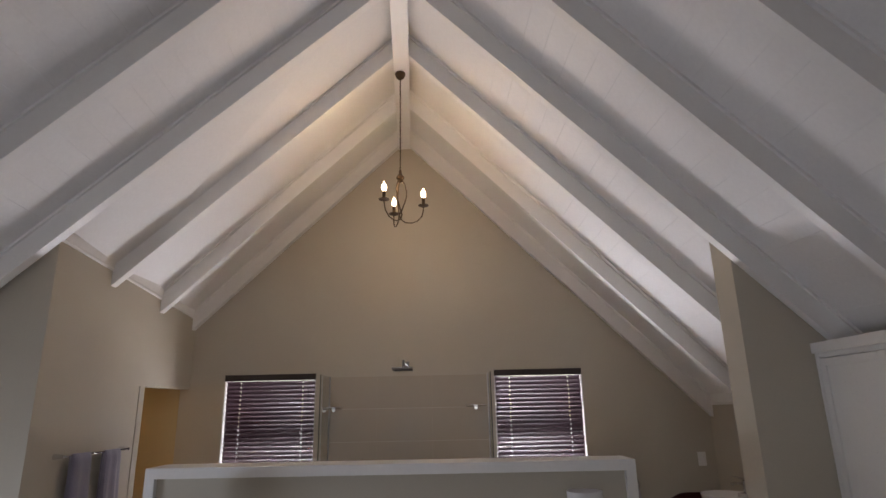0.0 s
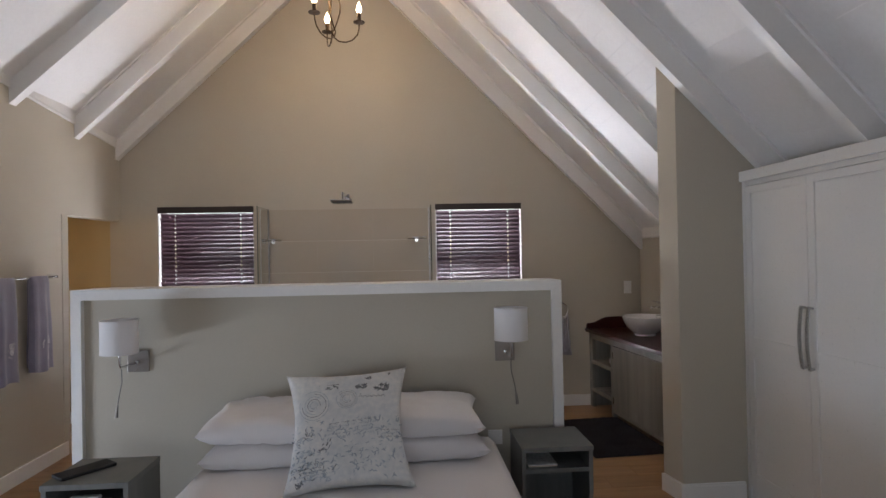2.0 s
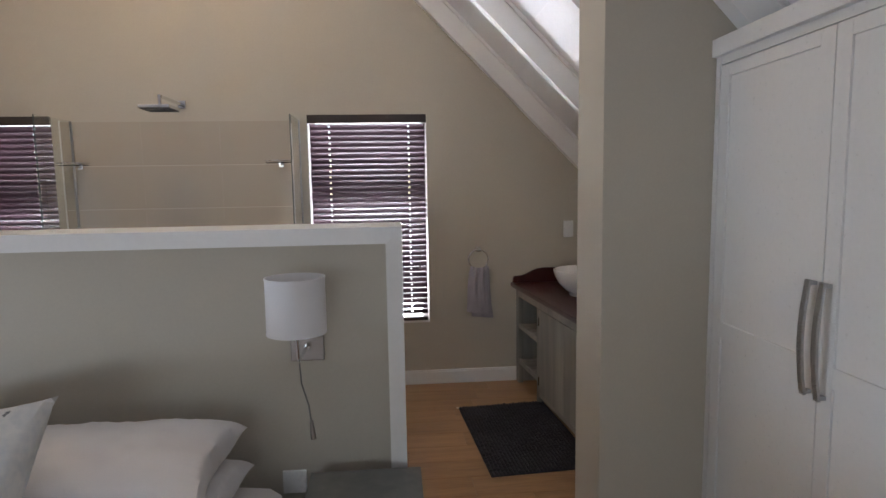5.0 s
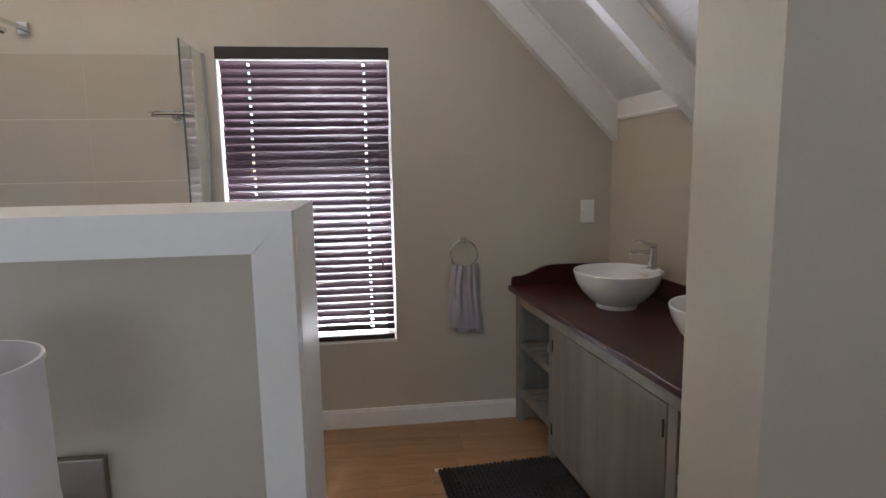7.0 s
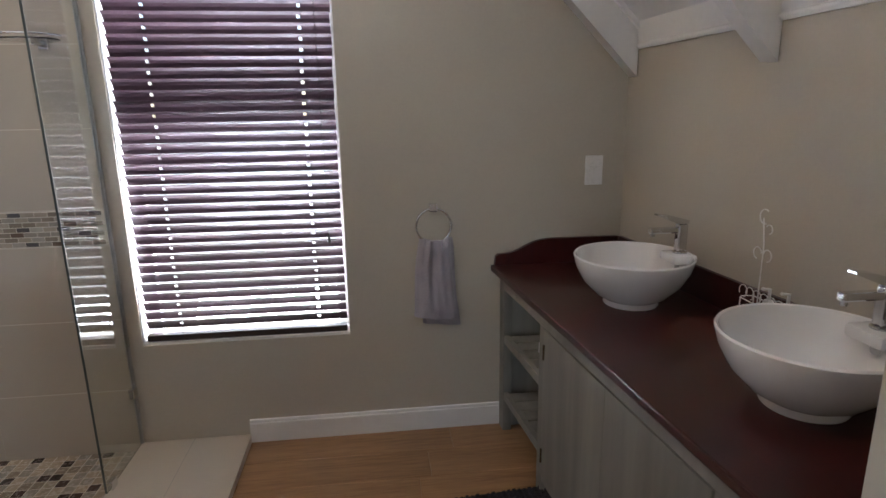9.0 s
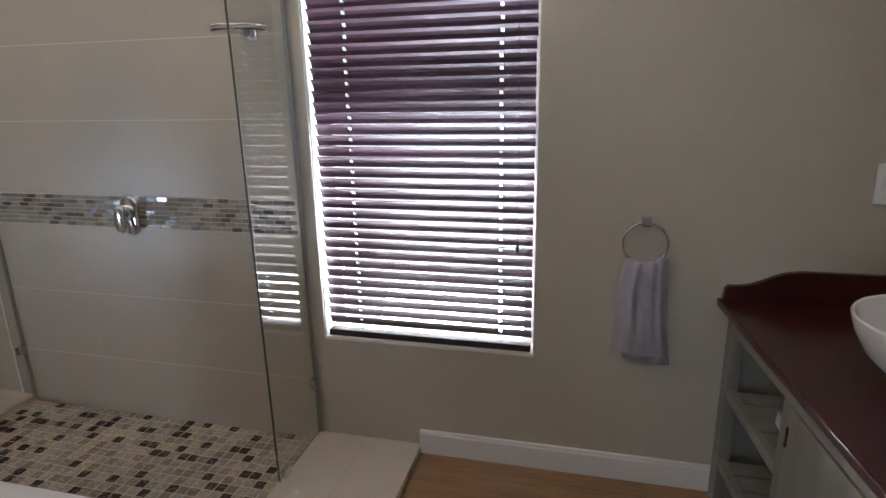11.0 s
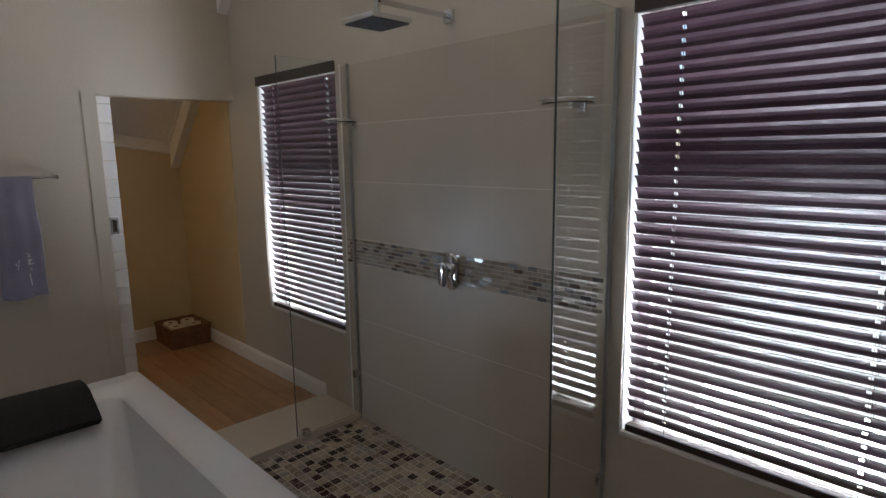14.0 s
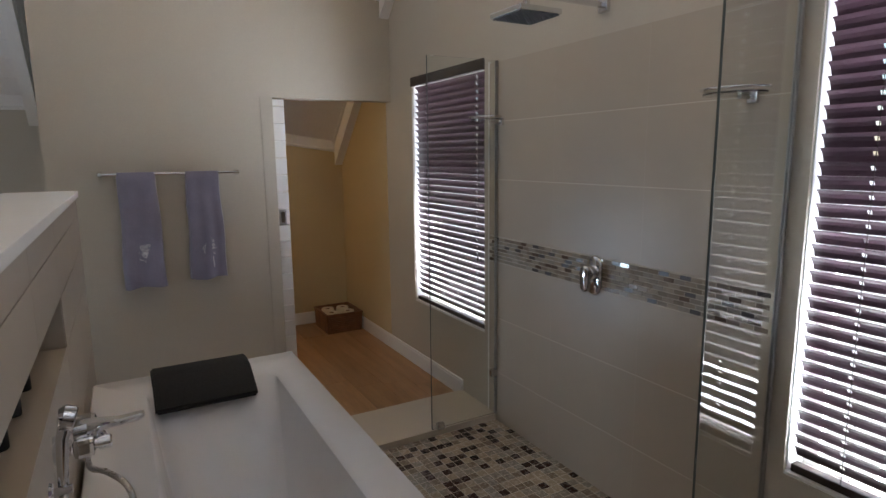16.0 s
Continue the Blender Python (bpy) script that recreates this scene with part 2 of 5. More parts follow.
def turned_y(cx, cz, profile, sides=32):
    """A turned shape about an axis towards the room, from (radius, y) pairs."""
    bm, rings = bmesh.new(), []
    for r, y in profile:
        if r < 1e-5:
            rings.append([bm.verts.new((cx, y, cz))])
        else:
            rings.append([bm.verts.new((cx + r * math.cos(2 * math.pi * k / sides), y, cz + r * math.sin(2 * math.pi * k / sides))) for k in range(sides)])
    for a, b in zip(rings, rings[1:]):
        for k in range(sides):
            n = (k + 1) % sides
            bm.faces.new((a[k], a[n], b[0]) if len(b) == 1 else (a[k], a[n], b[n], b[k]))
    bmesh.ops.recalc_face_normals(bm, faces=bm.faces)
    return bm


def torus(bm, center, radius, thick, axis="y", start=0.0, end=2 * math.pi, n=40):
    pts = []
    for i in range(n + 1):
        a = start + (end - start) * i / n
        u, v = radius * math.cos(a), radius * math.sin(a)
        pts.append({"y": (center[0] + u, center[1], center[2] + v), "z": (center[0] + u, center[1] + v, center[2]), "x": (center[0], center[1] + u, center[2] + v)}[axis])
    return tube(bm, pts, thick, 10)


def part(name, bm, material, parent=None, label="", smooth=False, kind=""):
    me = bpy.data.meshes.new(name)
    bm.to_mesh(me)
    bm.free()
    me.materials.append(material)
    if smooth:
        me.shade_smooth()
        me.set_sharp_from_angle(angle=radians(40))
    ob = new(name, me)
    if parent:
        ob.parent = parent
        ob.matrix_parent_inverse = parent.matrix_basis.inverted()
    return tagged(ob, label, "", "", kind)


def boxes(name, rows, material, parent=None, bevel=0.0, label="", kind=""):
    bm = bmesh.new()
    for r in rows:
        box(bm, *r, bevel)
    return part(name, bm, material, parent, label, kind=kind)


def thing(name, place, label, category, group=""):
    ob = new(name)
    ob.location = place
    ob.empty_display_size = 0.1
    bpy.context.view_layer.update()
    return tagged(ob, label, category, group)


def piece(mesh, name, m, parent=None, kind=""):
    ob = new(name, mesh)
    if parent:
        ob.parent = parent
        ob.matrix_parent_inverse = parent.matrix_basis.inverted()
    ob.matrix_basis = m
    return tagged(ob, "", "", "", kind)


# ---------- the shell ----------
BACK, PIER, EAST, WEST, SOUTH, INNER = 6.38, 4.035, 3.84, -2.6, -2.6, -1.45
RIDGE = 0.77


def ridge_x(y):
    """The ridge runs at a slight slant to the end wall, as the east wall does."""
    return RIDGE + 0.06 * (BACK - max(y, 3.0))


def ridge_z(y):
    return 4.62 + 0.08 * (BACK - max(y, 3.0))


def east(y):
    """The east wall stands at a slight slant to the others."""
    return EAST + 0.115 * (BACK - max(y, 4.0))


def under(x, y):
    """Height of the rafters' undersides."""
    d = BACK - max(y, 4.0)
    if x >= ridge_x(y):
        low, z0, x0 = east(y), 1.61 + 0.008 * d, ridge_x(y) + 0.07
    else:
        low, z0, x0 = -1.42, 2.61 + 0.10 * d, ridge_x(y) - 0.07
    return ridge_z(y) + (z0 - ridge_z(y)) * (x - x0) / (low - x0)


DROP = 0.20


def board_z(x, y):
    return under(x, y) + DROP


def slab_wall(name, outline_holes, material, axis, a, b):
    bm = bmesh.new()
    for o in outline_holes:
        prism(bm, o, axis, a, b)
    return part(name, bm, material, kind="structure")


# north gable wall with its two window openings
WINDOWS = ((-1.087, -0.147, "window_1"), (1.684, 2.582, "window_2"))
SILL, HEAD = 0.50, 2.118
xs = [WEST - 0.2, WINDOWS[0][0], WINDOWS[0][1], WINDOWS[1][0], WINDOWS[1][1], 4.1]
bm = bmesh.new()


def gable(x0, x1, low):
    cuts = [x0] + ([RIDGE] if x0 < RIDGE < x1 else []) + [x1]
    return [(x0, low), (x1, low)] + [(x, board_z(x, BACK) + 0.1) for x in reversed(cuts)]


for i, (x0, x1) in enumerate(zip(xs, xs[1:])):
    if i in (1, 3):
        prism(bm, [(x0, -0.1), (x1, -0.1), (x1, SILL), (x0, SILL)], "y", BACK, BACK + 0.22)
        prism(bm, gable(x0, x1, HEAD), "y", BACK, BACK + 0.22)
    else:
        prism(bm, gable(x0, x1, -0.1), "y", BACK, BACK + 0.22)
bmesh.ops.remove_doubles(bm, verts=bm.verts, dist=0.0005)
part("wall_north", bm, PLASTER, kind="structure")

# partition with the doorway to the washroom
slab_wall("wall_partition", [[(4.13, 0), (5.48, 0), (5.48, 3.2), (4.13, 3.2)], [(5.48, 1.985), (BACK, 1.985), (BACK, 3.2), (5.48, 3.2)]], PLASTER, "x", INNER - 0.13, INNER)
slab_wall("wall_washroom", [[(WEST, 0), (INNER - 0.13, 0), (INNER - 0.13, 3.0), (WEST, 2.0)]], PLASTER, "y", 4.13, 4.24)
slab_wall("wall_washroom_inner", [[(WEST, 0), (INNER - 0.13, 0), (INNER - 0.13, 3.0), (WEST, 2.0)]], CREAM, "y", 4.24, 4.25)
part("wall_pier", prism(bmesh.new(), [(3.11, PIER), (4.3, PIER), (4.3, 4.225), (3.075, 4.225)], "z", 0, 3.0), PLASTER, kind="structure")
part("wall_east", prism(bmesh.new(), [(EAST, BACK), (EAST + 0.4, BACK), (EAST + 0.4, 4.225), (east(4.225), 4.225)], "z", 0, 2.0), PLASTER, kind="structure")
boxes("wall_east_bedroom", [(4.1, 4.3, SOUTH, PIER, 0, 2.3)], PLASTER, kind="structure")
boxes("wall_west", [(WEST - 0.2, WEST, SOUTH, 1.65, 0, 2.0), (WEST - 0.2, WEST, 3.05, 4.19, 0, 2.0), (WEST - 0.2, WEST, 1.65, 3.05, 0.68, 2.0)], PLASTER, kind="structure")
boxes("wall_west_washroom", [(WEST - 0.2, WEST, 4.19, BACK, 0, 2.0)], CREAM, kind="structure")
boxes("wall_south", [(WEST - 0.2, -0.9, SOUTH - 0.2, SOUTH, 0, 5.1), (2.1, 4.3, SOUTH - 0.2, SOUTH, 0, 5.1), (-0.9, 2.1, SOUTH - 0.2, SOUTH, 2.15, 5.1), (-0.9, 2.1, SOUTH - 0.2, SOUTH, 0, 0.15)], PLASTER, kind="structure")
boxes("floor_base", [(WEST - 0.3, 4.4, SOUTH - 0.3, BACK + 0.3, -0.14, -0.014)], JOINT, kind="structure")
boxes("ground", [(-60, 60, -60, 90, -0.5, -0.2)], PAVING, kind="structure")

part("wall_washroom_north", prism(bmesh.new(), [(WEST, 0), (-1.545, 0), (-1.545, 2.7), (WEST, 1.95)], "y", BACK - 0.004, BACK - 0.0002), CREAM, kind="structure")

# unseen eave, added over the windows to keep the sun off their upper halves
boxes("roof_eave", [(WEST - 0.2, 4.1, BACK + 0.22, 7.20, 2.16, 2.22)], TRIM, kind="structure")

# boarded ceiling: planks along the ridge, each a little apart from the next
bm = bmesh.new()
YS = [SOUTH - 0.1, 3.0, 4.0, 5.48, BACK + 0.1]
PITCH = 0.125
for side in (-1, 1):
    x_end = 4.35 if side > 0 else WEST - 0.25
    n = int(abs(x_end - RIDGE) / PITCH) + 1
    for i in range(n):
        xa, xb = side * i * PITCH, side * ((i + 1) * PITCH - 0.0012)
        for ya, yb in zip(YS, YS[1:]):
            v = [bm.verts.new((ridge_x(y) + x, y, board_z(ridge_x(y) + x + side * 0.001, y) + dz)) for dz in (0, 0.012) for x, y in ((xa, ya), (xb, ya), (xb, yb), (xa, yb))]
            for f in ((0, 1, 2, 3), (7, 6, 5, 4), (0, 4, 5, 1), (1, 5, 6, 2), (2, 6, 7, 3), (3, 7, 4, 0)):
                bm.faces.new([v[k] for k in f])
bmesh.ops.recalc_face_normals(bm, faces=bm.faces)
for side in (-1, 1):
    x_end = 4.35 if side > 0 else WEST - 0.25
    for ya, yb in zip(YS, YS[1:]):
        bm.faces.new([bm.verts.new((x, y, board_z(x + side * 0.001, y) + 0.0025)) for x, y in ((ridge_x(ya), ya), (x_end, ya), (x_end, yb), (ridge_x(yb), yb))])
part("ceiling", bm, CEILING, kind="structure")
# unseen flat casing added round the sloping ceiling, to keep outside light out
boxes("roof", [(WEST - 0.4, 4.5, SOUTH - 0.3, BACK + 0.3, 5.2, 5.3), (4.36, 4.46, SOUTH - 0.3, BACK + 0.3, 1.5, 5.2), (WEST - 0.4, WEST - 0.3, SOUTH - 0.3, BACK + 0.3, 1.8, 5.2)], JOINT, kind="structure")


def rafter(y0, y1, side, x_end):
    """One rafter from the ridge beam down to x_end, with a coved bead where it meets the boards."""
    bm = bmesh.new()
    y = (y0 + y1) / 2
    xa = ridge_x(y) + side * 0.065

    def bar(u0, u1, low, high):
        v = []
        for x in (xa, x_end):
            for yy, dz in ((u0, low), (u1, low), (u1, high), (u0, high)):
                v.append(bm.verts.new((x, yy, under(x, y) + dz)))
        for f in ((0, 1, 2, 3), (7, 6, 5, 4), (0, 4, 5, 1), (1, 5, 6, 2), (2, 6, 7, 3), (3, 7, 4, 0)):
            bm.faces.new([v[k] for k in f])
    bar(y0, y1, 0, DROP + 0.02)
    bar(y0 - 0.02, y1 + 0.02, DROP - 0.022, DROP + 0.01)
    bmesh.ops.recalc_face_normals(bm, faces=bm.faces)
    ob = part("rafter", bm, TRIM)
    return tagged(ob, "white-painted timber rafter under a boarded ceiling", "rafter", "rafters under the sloping ceiling")


RAFTER_W = 0.075
NORTHS = [5.68, 4.86, 4.04, 3.225, 2.41, 1.595, 0.78, -0.035, -0.85, -1.665]
EASTS = [5.63, 4.82, 4.03, 3.215, 2.40, 1.585, 0.77, -0.045, -0.86, -1.675]
for north in EASTS:
    rafter(north - RAFTER_W, north, 1, east(north) + 0.005 if north > 4.1 else 4.3)
for north in NORTHS:
    rafter(north - RAFTER_W, north, -1, WEST)
rafter(BACK - 0.075, BACK - 0.002, 1, 3.84)
rafter(BACK - 0.075, BACK - 0.002, -1, WEST)

bm = bmesh.new()
v = []
for y in (SOUTH, 3.0, BACK):
    v.append([bm.verts.new((ridge_x(y) + x, y, ridge_z(y) + dz)) for x, dz in ((-0.07, 0), (0.07, 0), (0.07, 0.34), (-0.07, 0.34))])
for a, b in zip(v, v[1:]):
    for k in range(4):
        bm.faces.new((a[k], a[(k + 1) % 4], b[(k + 1) % 4], b[k]))
bmesh.ops.recalc_face_normals(bm, faces=bm.faces)
tagged(part("ridge_beam", bm, TRIM), "white-painted ridge beam along the top of the ceiling", "beam")


# ---------- skirting, cornices, window reveals ----------
def skirting(name, x0, x1, y0, y1, parent=None):
    bm = bmesh.new()
    box(bm, x0, x1, y0, y1, 0, 0.098, 0.003)
    box(bm, x0 + (0.004 if x1 - x0 < 0.1 else 0), x1, y0 + (0.004 if y1 - y0 < 0.1 else 0), y1, 0.09, 0.112, 0.004)
    return part(name, bm, TRIM, parent, kind="structure")


skirting("baseboard", 2.102, 3.30, BACK - 0.018, BACK)
skirting("baseboard", WEST, -0.40, BACK - 0.018, BACK)
skirting("baseboard", WEST, WEST + 0.018, 4.25, BACK - 0.018)
part("baseboard", prism(bmesh.new(), [(3.092, PIER - 0.018), (3.112, PIER - 0.018), (3.112, PIER), (3.076, 4.225), (3.057, 4.225)], "z", 0, 0.112), TRIM, kind="structure")
skirting("baseboard", 3.113, 3.52, PIER - 0.018, PIER)
skirting("baseboard", INNER, INNER + 0.018, 4.13, 5.44)
skirting("baseboard", WEST, WEST + 0.018, SOUTH, 4.13)
skirting("baseboard", WEST, INNER - 0.13, 4.112, 4.13)


def cornice(x, side, y0, y1):
    """A square cornice with a bead below it, between two rafters."""
    bm = bmesh.new()
    s = -side
    for y_pair in ((y0, y1),):
        v = []
        for y in y_pair:
            z = board_z(x, y)
            xx = x if side < 0 else x + 0.115 * (BACK - y)
            z = board_z(xx, y)
            v.append([bm.verts.new((xx + s * a, y, z + b)) for a, b in ((0, -0.085), (0.012, -0.085), (0.018, -0.075), (0.018, -0.068), (0.012, -0.062), (0.024, 0.03), (0, 0.03))])
        for k in range(7):
            bm.faces.new((v[0][k], v[0][(k + 1) % 7], v[1][(k + 1) % 7], v[1][k]))
        bm.faces.new(v[0])
        bm.faces.new(v[1])
    bmesh.ops.recalc_face_normals(bm, faces=bm.faces)
    part("trim_cornice", bm, TRIM, kind="structure")


for edges in ([BACK] + EASTS[:3],):
    for a, b in zip(edges, edges[1:]):
        cornice(EAST, 1, max(b + 0.002, 4.23), (a - 0.077 if a == BACK else a - RAFTER_W - 0.002))
edges = [BACK] + NORTHS[:3]
for a, b in zip(edges, edges[1:]):
    lo, hi = b + 0.002, (a - 0.077 if a == BACK else a - RAFTER_W - 0.002)
    cornice(INNER, -1, max(lo, 4.13), hi)
    cornice(WEST, -1, max(lo, 4.26), hi)
south = NORTHS[2:]
for a, b in zip(south, south[1:]):
    cornice(WEST, -1, b + 0.002, a - RAFTER_W - 0.002)

for x0, x1, name in WINDOWS:
    win = thing(name, ((x0 + x1) / 2, BACK, SILL), "white-painted timber sash window behind a slatted blind", "window")
    tagged(win, kind="structure")
    yf0, yf1 = 6.49, 6.53
    boxes("window_frame", [(x0, x0 + 0.05, yf0, yf1, SILL, HEAD), (x1 - 0.05, x1, yf0, yf1, SILL, HEAD), (x0 + 0.05, x1 - 0.05, yf0, yf1, HEAD - 0.05, HEAD),
                           (x0 + 0.05, x1 - 0.05, yf0, yf1, SILL, SILL + 0.022), (x0 + 0.05, x1 - 0.05, yf0 - 0.005, yf1, 1.27, 1.31)], TRIM, win, 0.004)
    pane = boxes("pane", [(x0 + 0.05, x1 - 0.05, 6.508, 6.512, SILL + 0.022, HEAD - 0.05)], GLASS, win)
    pane.visible_shadow = False
    boxes("window_sill", [(x0, x1, BACK + 0.004, 6.49, SILL - 0.002, SILL + 0.012)], TRIM, win, 0.003)
    boxes("window_reveal", [(x0 - 0.002, x0 + 0.003, BACK + 0.014, 6.49, SILL + 0.012, HEAD - 0.005), (x1 - 0.003, x1 + 0.002, BACK + 0.014, 6.49, SILL + 0.012, HEAD - 0.005)], TRIM, win)


# ---------- slatted blinds ----------
def slat_mesh(width):
    """A slightly bowed slat with two slots for the cords."""
    bm = bmesh.new()
    holes = (-width / 2 + 0.145, width / 2 - 0.125)
    xs = [-width / 2]
    for h in holes:
        xs += [h - 0.0065, h + 0.0065]
    xs.append(width / 2)
    us = [(-0.025, -0.0042), (-0.0085, 0.0), (0.0065, 0.0), (0.025, -0.0042)]
    grid = {}
    for k, top in enumerate((0.0011, -0.0011)):
        for i, x in enumerate(xs):
            for j, (u, w) in enumerate(us):
                grid[k, i, j] = bm.verts.new((x, u, w + top))
    for i in range(len(xs) - 1):
        for j in range(3):
            if j == 1 and i in (1, 3):
                continue
            bm.faces.new((grid[0, i, j], grid[0, i + 1, j], grid[0, i + 1, j + 1], grid[0, i, j + 1]))
            bm.faces.new((grid[1, i, j + 1], grid[1, i + 1, j + 1], grid[1, i + 1, j], grid[1, i, j]))
    bm.verts.ensure_lookup_table()
    rim = [e for e in bm.edges if len(e.link_faces) == 1]
    seen = {}
    for key, v in grid.items():
        seen[v] = key
    for e in rim:
        a, b = e.verts
        ka, kb = seen[a], seen[b]
        if ka[0] == 0:
            bm.faces.new((a, b, grid[1, kb[1], kb[2]], grid[1, ka[1], ka[2]]))
    bmesh.ops.recalc_face_normals(bm, faces=bm.faces)
    me = bpy.data.meshes.new("slat")
    bm.to_mesh(me)
    bm.free()
    me.materials.append(BLIND)
    return me


SLAT_TILT = 57
for x0, x1, name in WINDOWS:
    w, cx = x1 - x0 - 0.027, (x0 + x1) / 2 + 0.001
    blind = thing("venetian_blind", (cx, BACK + 0.035, HEAD), "dark mahogany slatted blind, lowered and half closed in the window", "blind", "blinds in the two windows")
    boxes("headrail", [(x0 + 0.002, x1 - 0.002, BACK - 0.012, BACK + 0.012, HEAD - 0.062, HEAD), (x0 + 0.012, x1 - 0.012, BACK + 0.012, BACK + 0.07, HEAD - 0.05, HEAD - 0.004)], BLIND_DARK, blind, 0.002)
    mesh = slat_mesh(w)
    z, k = HEAD - 0.085, 0
    while z > SILL + 0.050:
        piece(mesh, "slat", pose(cx + random.uniform(-0.002, 0.002), BACK + 0.035, z, -SLAT_TILT + random.uniform(-0.9, 0.9), 0, random.uniform(-0.1, 0.1)), blind)
        z -= 0.0425
    boxes("bottom_rail", [(cx - w / 2, cx + w / 2, BACK + 0.016, BACK + 0.054, SILL + 0.013, SILL + 0.040)], BLIND_DARK, blind, 0.003)
    for h in (-w / 2 + 0.145, w / 2 - 0.125):
        for y in (BACK + 0.0115, BACK + 0.0585):
            bm = tube(bmesh.new(), [(cx + h + 0.012, y, HEAD - 0.06), (cx + h + 0.012, y, SILL + 0.03)], 0.0009, 6)
            part("ladder_cord", bm, BLIND_DARK, blind)
    for h in (-w / 2 + 0.145, w / 2 - 0.125):
        part("lift_cord", tube(bmesh.new(), [(cx + h, BACK + 0.035, HEAD - 0.05), (cx + h, BACK + 0.035, SILL + 0.03)], 0.0008, 6), BLIND_DARK, blind)
    bm = tube(bmesh.new(), [(x1 - 0.075, BACK + 0.004, HEAD - 0.06), (x1 - 0.07, BACK - 0.004, 1.5), (x1 - 0.068, BACK - 0.004, 0.97)], 0.0012, 6)
    part("pull_cord", bm, BLIND_DARK, blind)
    bm = turned(bmesh.new(), [(0, 0.04), (0.004, 0.035), (0.008, 0.01), (0.007, 0.0), (0, 0)], (x1 - 0.068, BACK - 0.005, 0.935), 12)
    part("tassel", bm, BLIND_DARK, blind, smooth=True)

# ---------- knee wall behind the bed ----------
HB_X0, HB_X1, HB_Y0, HB_Y1, HB_Z = -0.63, 2.35, 4.05, 4.32, 1.425
boxes("wall_headboard", [(HB_X0 + 0.03, HB_X1 - 0.03, 4.075, 4.20, 0, HB_Z - 0.03), (HB_X0 + 0.03, 0.60, 4.20, 4.305, 0, HB_Z - 0.03), (1.95, HB_X1 - 0.03, 4.20, 4.305, 0, HB_Z - 0.03),
                         (0.60, 1.95, 4.20, 4.305, 0, 0.985), (0.60, 1.95, 4.20, 4.305, 1.15, HB_Z - 0.03)], PLASTER, kind="structure")
trim = thing("trim_headboard", (0.86, 4.18, 0), "white-painted timber casing round the low wall behind the bed", "trim")
tagged(trim, kind="structure")
W = 0.062
bm = prism(bmesh.new(), [(HB_X0, HB_Z), (HB_X0 + W, HB_Z - W), (HB_X1 - W, HB_Z - W), (HB_X1, HB_Z)], "y", HB_Y0 - 0.012, 4.08)
part("top_face", bm, TRIM, trim)
bm = prism(bmesh.new(), [(HB_X1 - 0.0015, 0), (HB_X1 - 0.0015, HB_Z - 0.001), (HB_X1 - W, HB_Z - W - 0.001), (HB_X1 - W, 0)], "y", HB_Y0 - 0.012, 4.08)
part("side_face", bm, TRIM, trim)
bm = prism(bmesh.new(), [(HB_X0 + 0.0015, 0), (HB_X0 + 0.0015, HB_Z - 0.001), (HB_X0 + W, HB_Z - W - 0.001), (HB_X0 + W, 0)], "y", HB_Y0 - 0.012, 4.08)
part("side_face", bm, TRIM, trim)
boxes("end_panel", [(HB_X1 - 0.03, HB_X1, 4.08, HB_Y1 + 0.012, 0, HB_Z)], TRIM, trim, 0.002)
boxes("end_panel", [(HB_X0, HB_X0 + 0.03, 4.08, HB_Y1 - 0.003, 0, HB_Z)], TRIM, trim, 0.002)
boxes("cap", [(HB_X0 + 0.03, HB_X1 - 0.03, 4.08, HB_Y1 + 0.012, HB_Z - 0.03, HB_Z)], TRIM, trim, 0.002)

# ---------- doorway of the washroom: pocket door just showing ----------
door = thing("door_1", (-1.52, 5.52, 0), "white boarded pocket door slid back into the wall beside the washroom", "door")
tagged(door, kind="structure")
rows = [(-1.54, -1.50, 5.30, 5.575, z, min(z + 0.117, 1.975)) for z in [0.01 + 0.12 * k for k in range(17)] if z < 1.95]
boxes("board", rows, TRIM, door, 0.003)
boxes("latch_plate", [(-1.50, -1.494, 5.50, 5.55, 1.09, 1.20)], STEEL, door, 0.002)
# raised dark patch: the shade inside the latch's recess, put into the colour
boxes("latch_recess", [(-1.4945, -1.4925, 5.512, 5.538, 1.105, 1.185)], JOINT, door)
boxes("door_trim", [(INNER - 0.135, INNER + 0.006, 5.40, 5.482, 0, 1.985)], PLASTER, kind="structure")


# ---------- light switch ----------
switch = thing("light_switch", (3.70, BACK, 1.21), "white plastic light switch on the beige wall", "switch")
boxes("plate", [(3.658, 3.738, BACK - 0.009, BACK, 1.152, 1.283)], PLASTIC, switch, 0.003)
boxes("rocker", [(3.674, 3.695, BACK - 0.013, BACK - 0.008, 1.20, 1.235)], PLASTIC, switch, 0.002)
boxes("rocker", [(3.701, 3.722, BACK - 0.013, BACK - 0.008, 1.20, 1.235)], PLASTIC, switch, 0.002)

# ---------- shower ----------
SH0, SH1 = -0.078, 1.612
tray = thing("shower_platform", (0.85, 5.8, 0), "cream tiled shower platform beside the bath", "shower tray")
for slab in ((-0.42, 0.0, 5.14, BACK - 0.002, -0.012, 0.036), (1.615, 2.105, 5.14, BACK - 0.002, -0.012, 0.036), (0.0, 1.615, 5.14, 5.22, -0.012, 0.036), (0.0, 1.615, 5.22, BACK - 0.002, -0.012, 0.0006)):
    boxes("slab", [slab], FLOOR_TILE, tray, 0.002)
boxes("tile_joint", [(1.85, 1.853, 5.2, BACK - 0.003, 0.0355, 0.0363)], GROUT, tray)

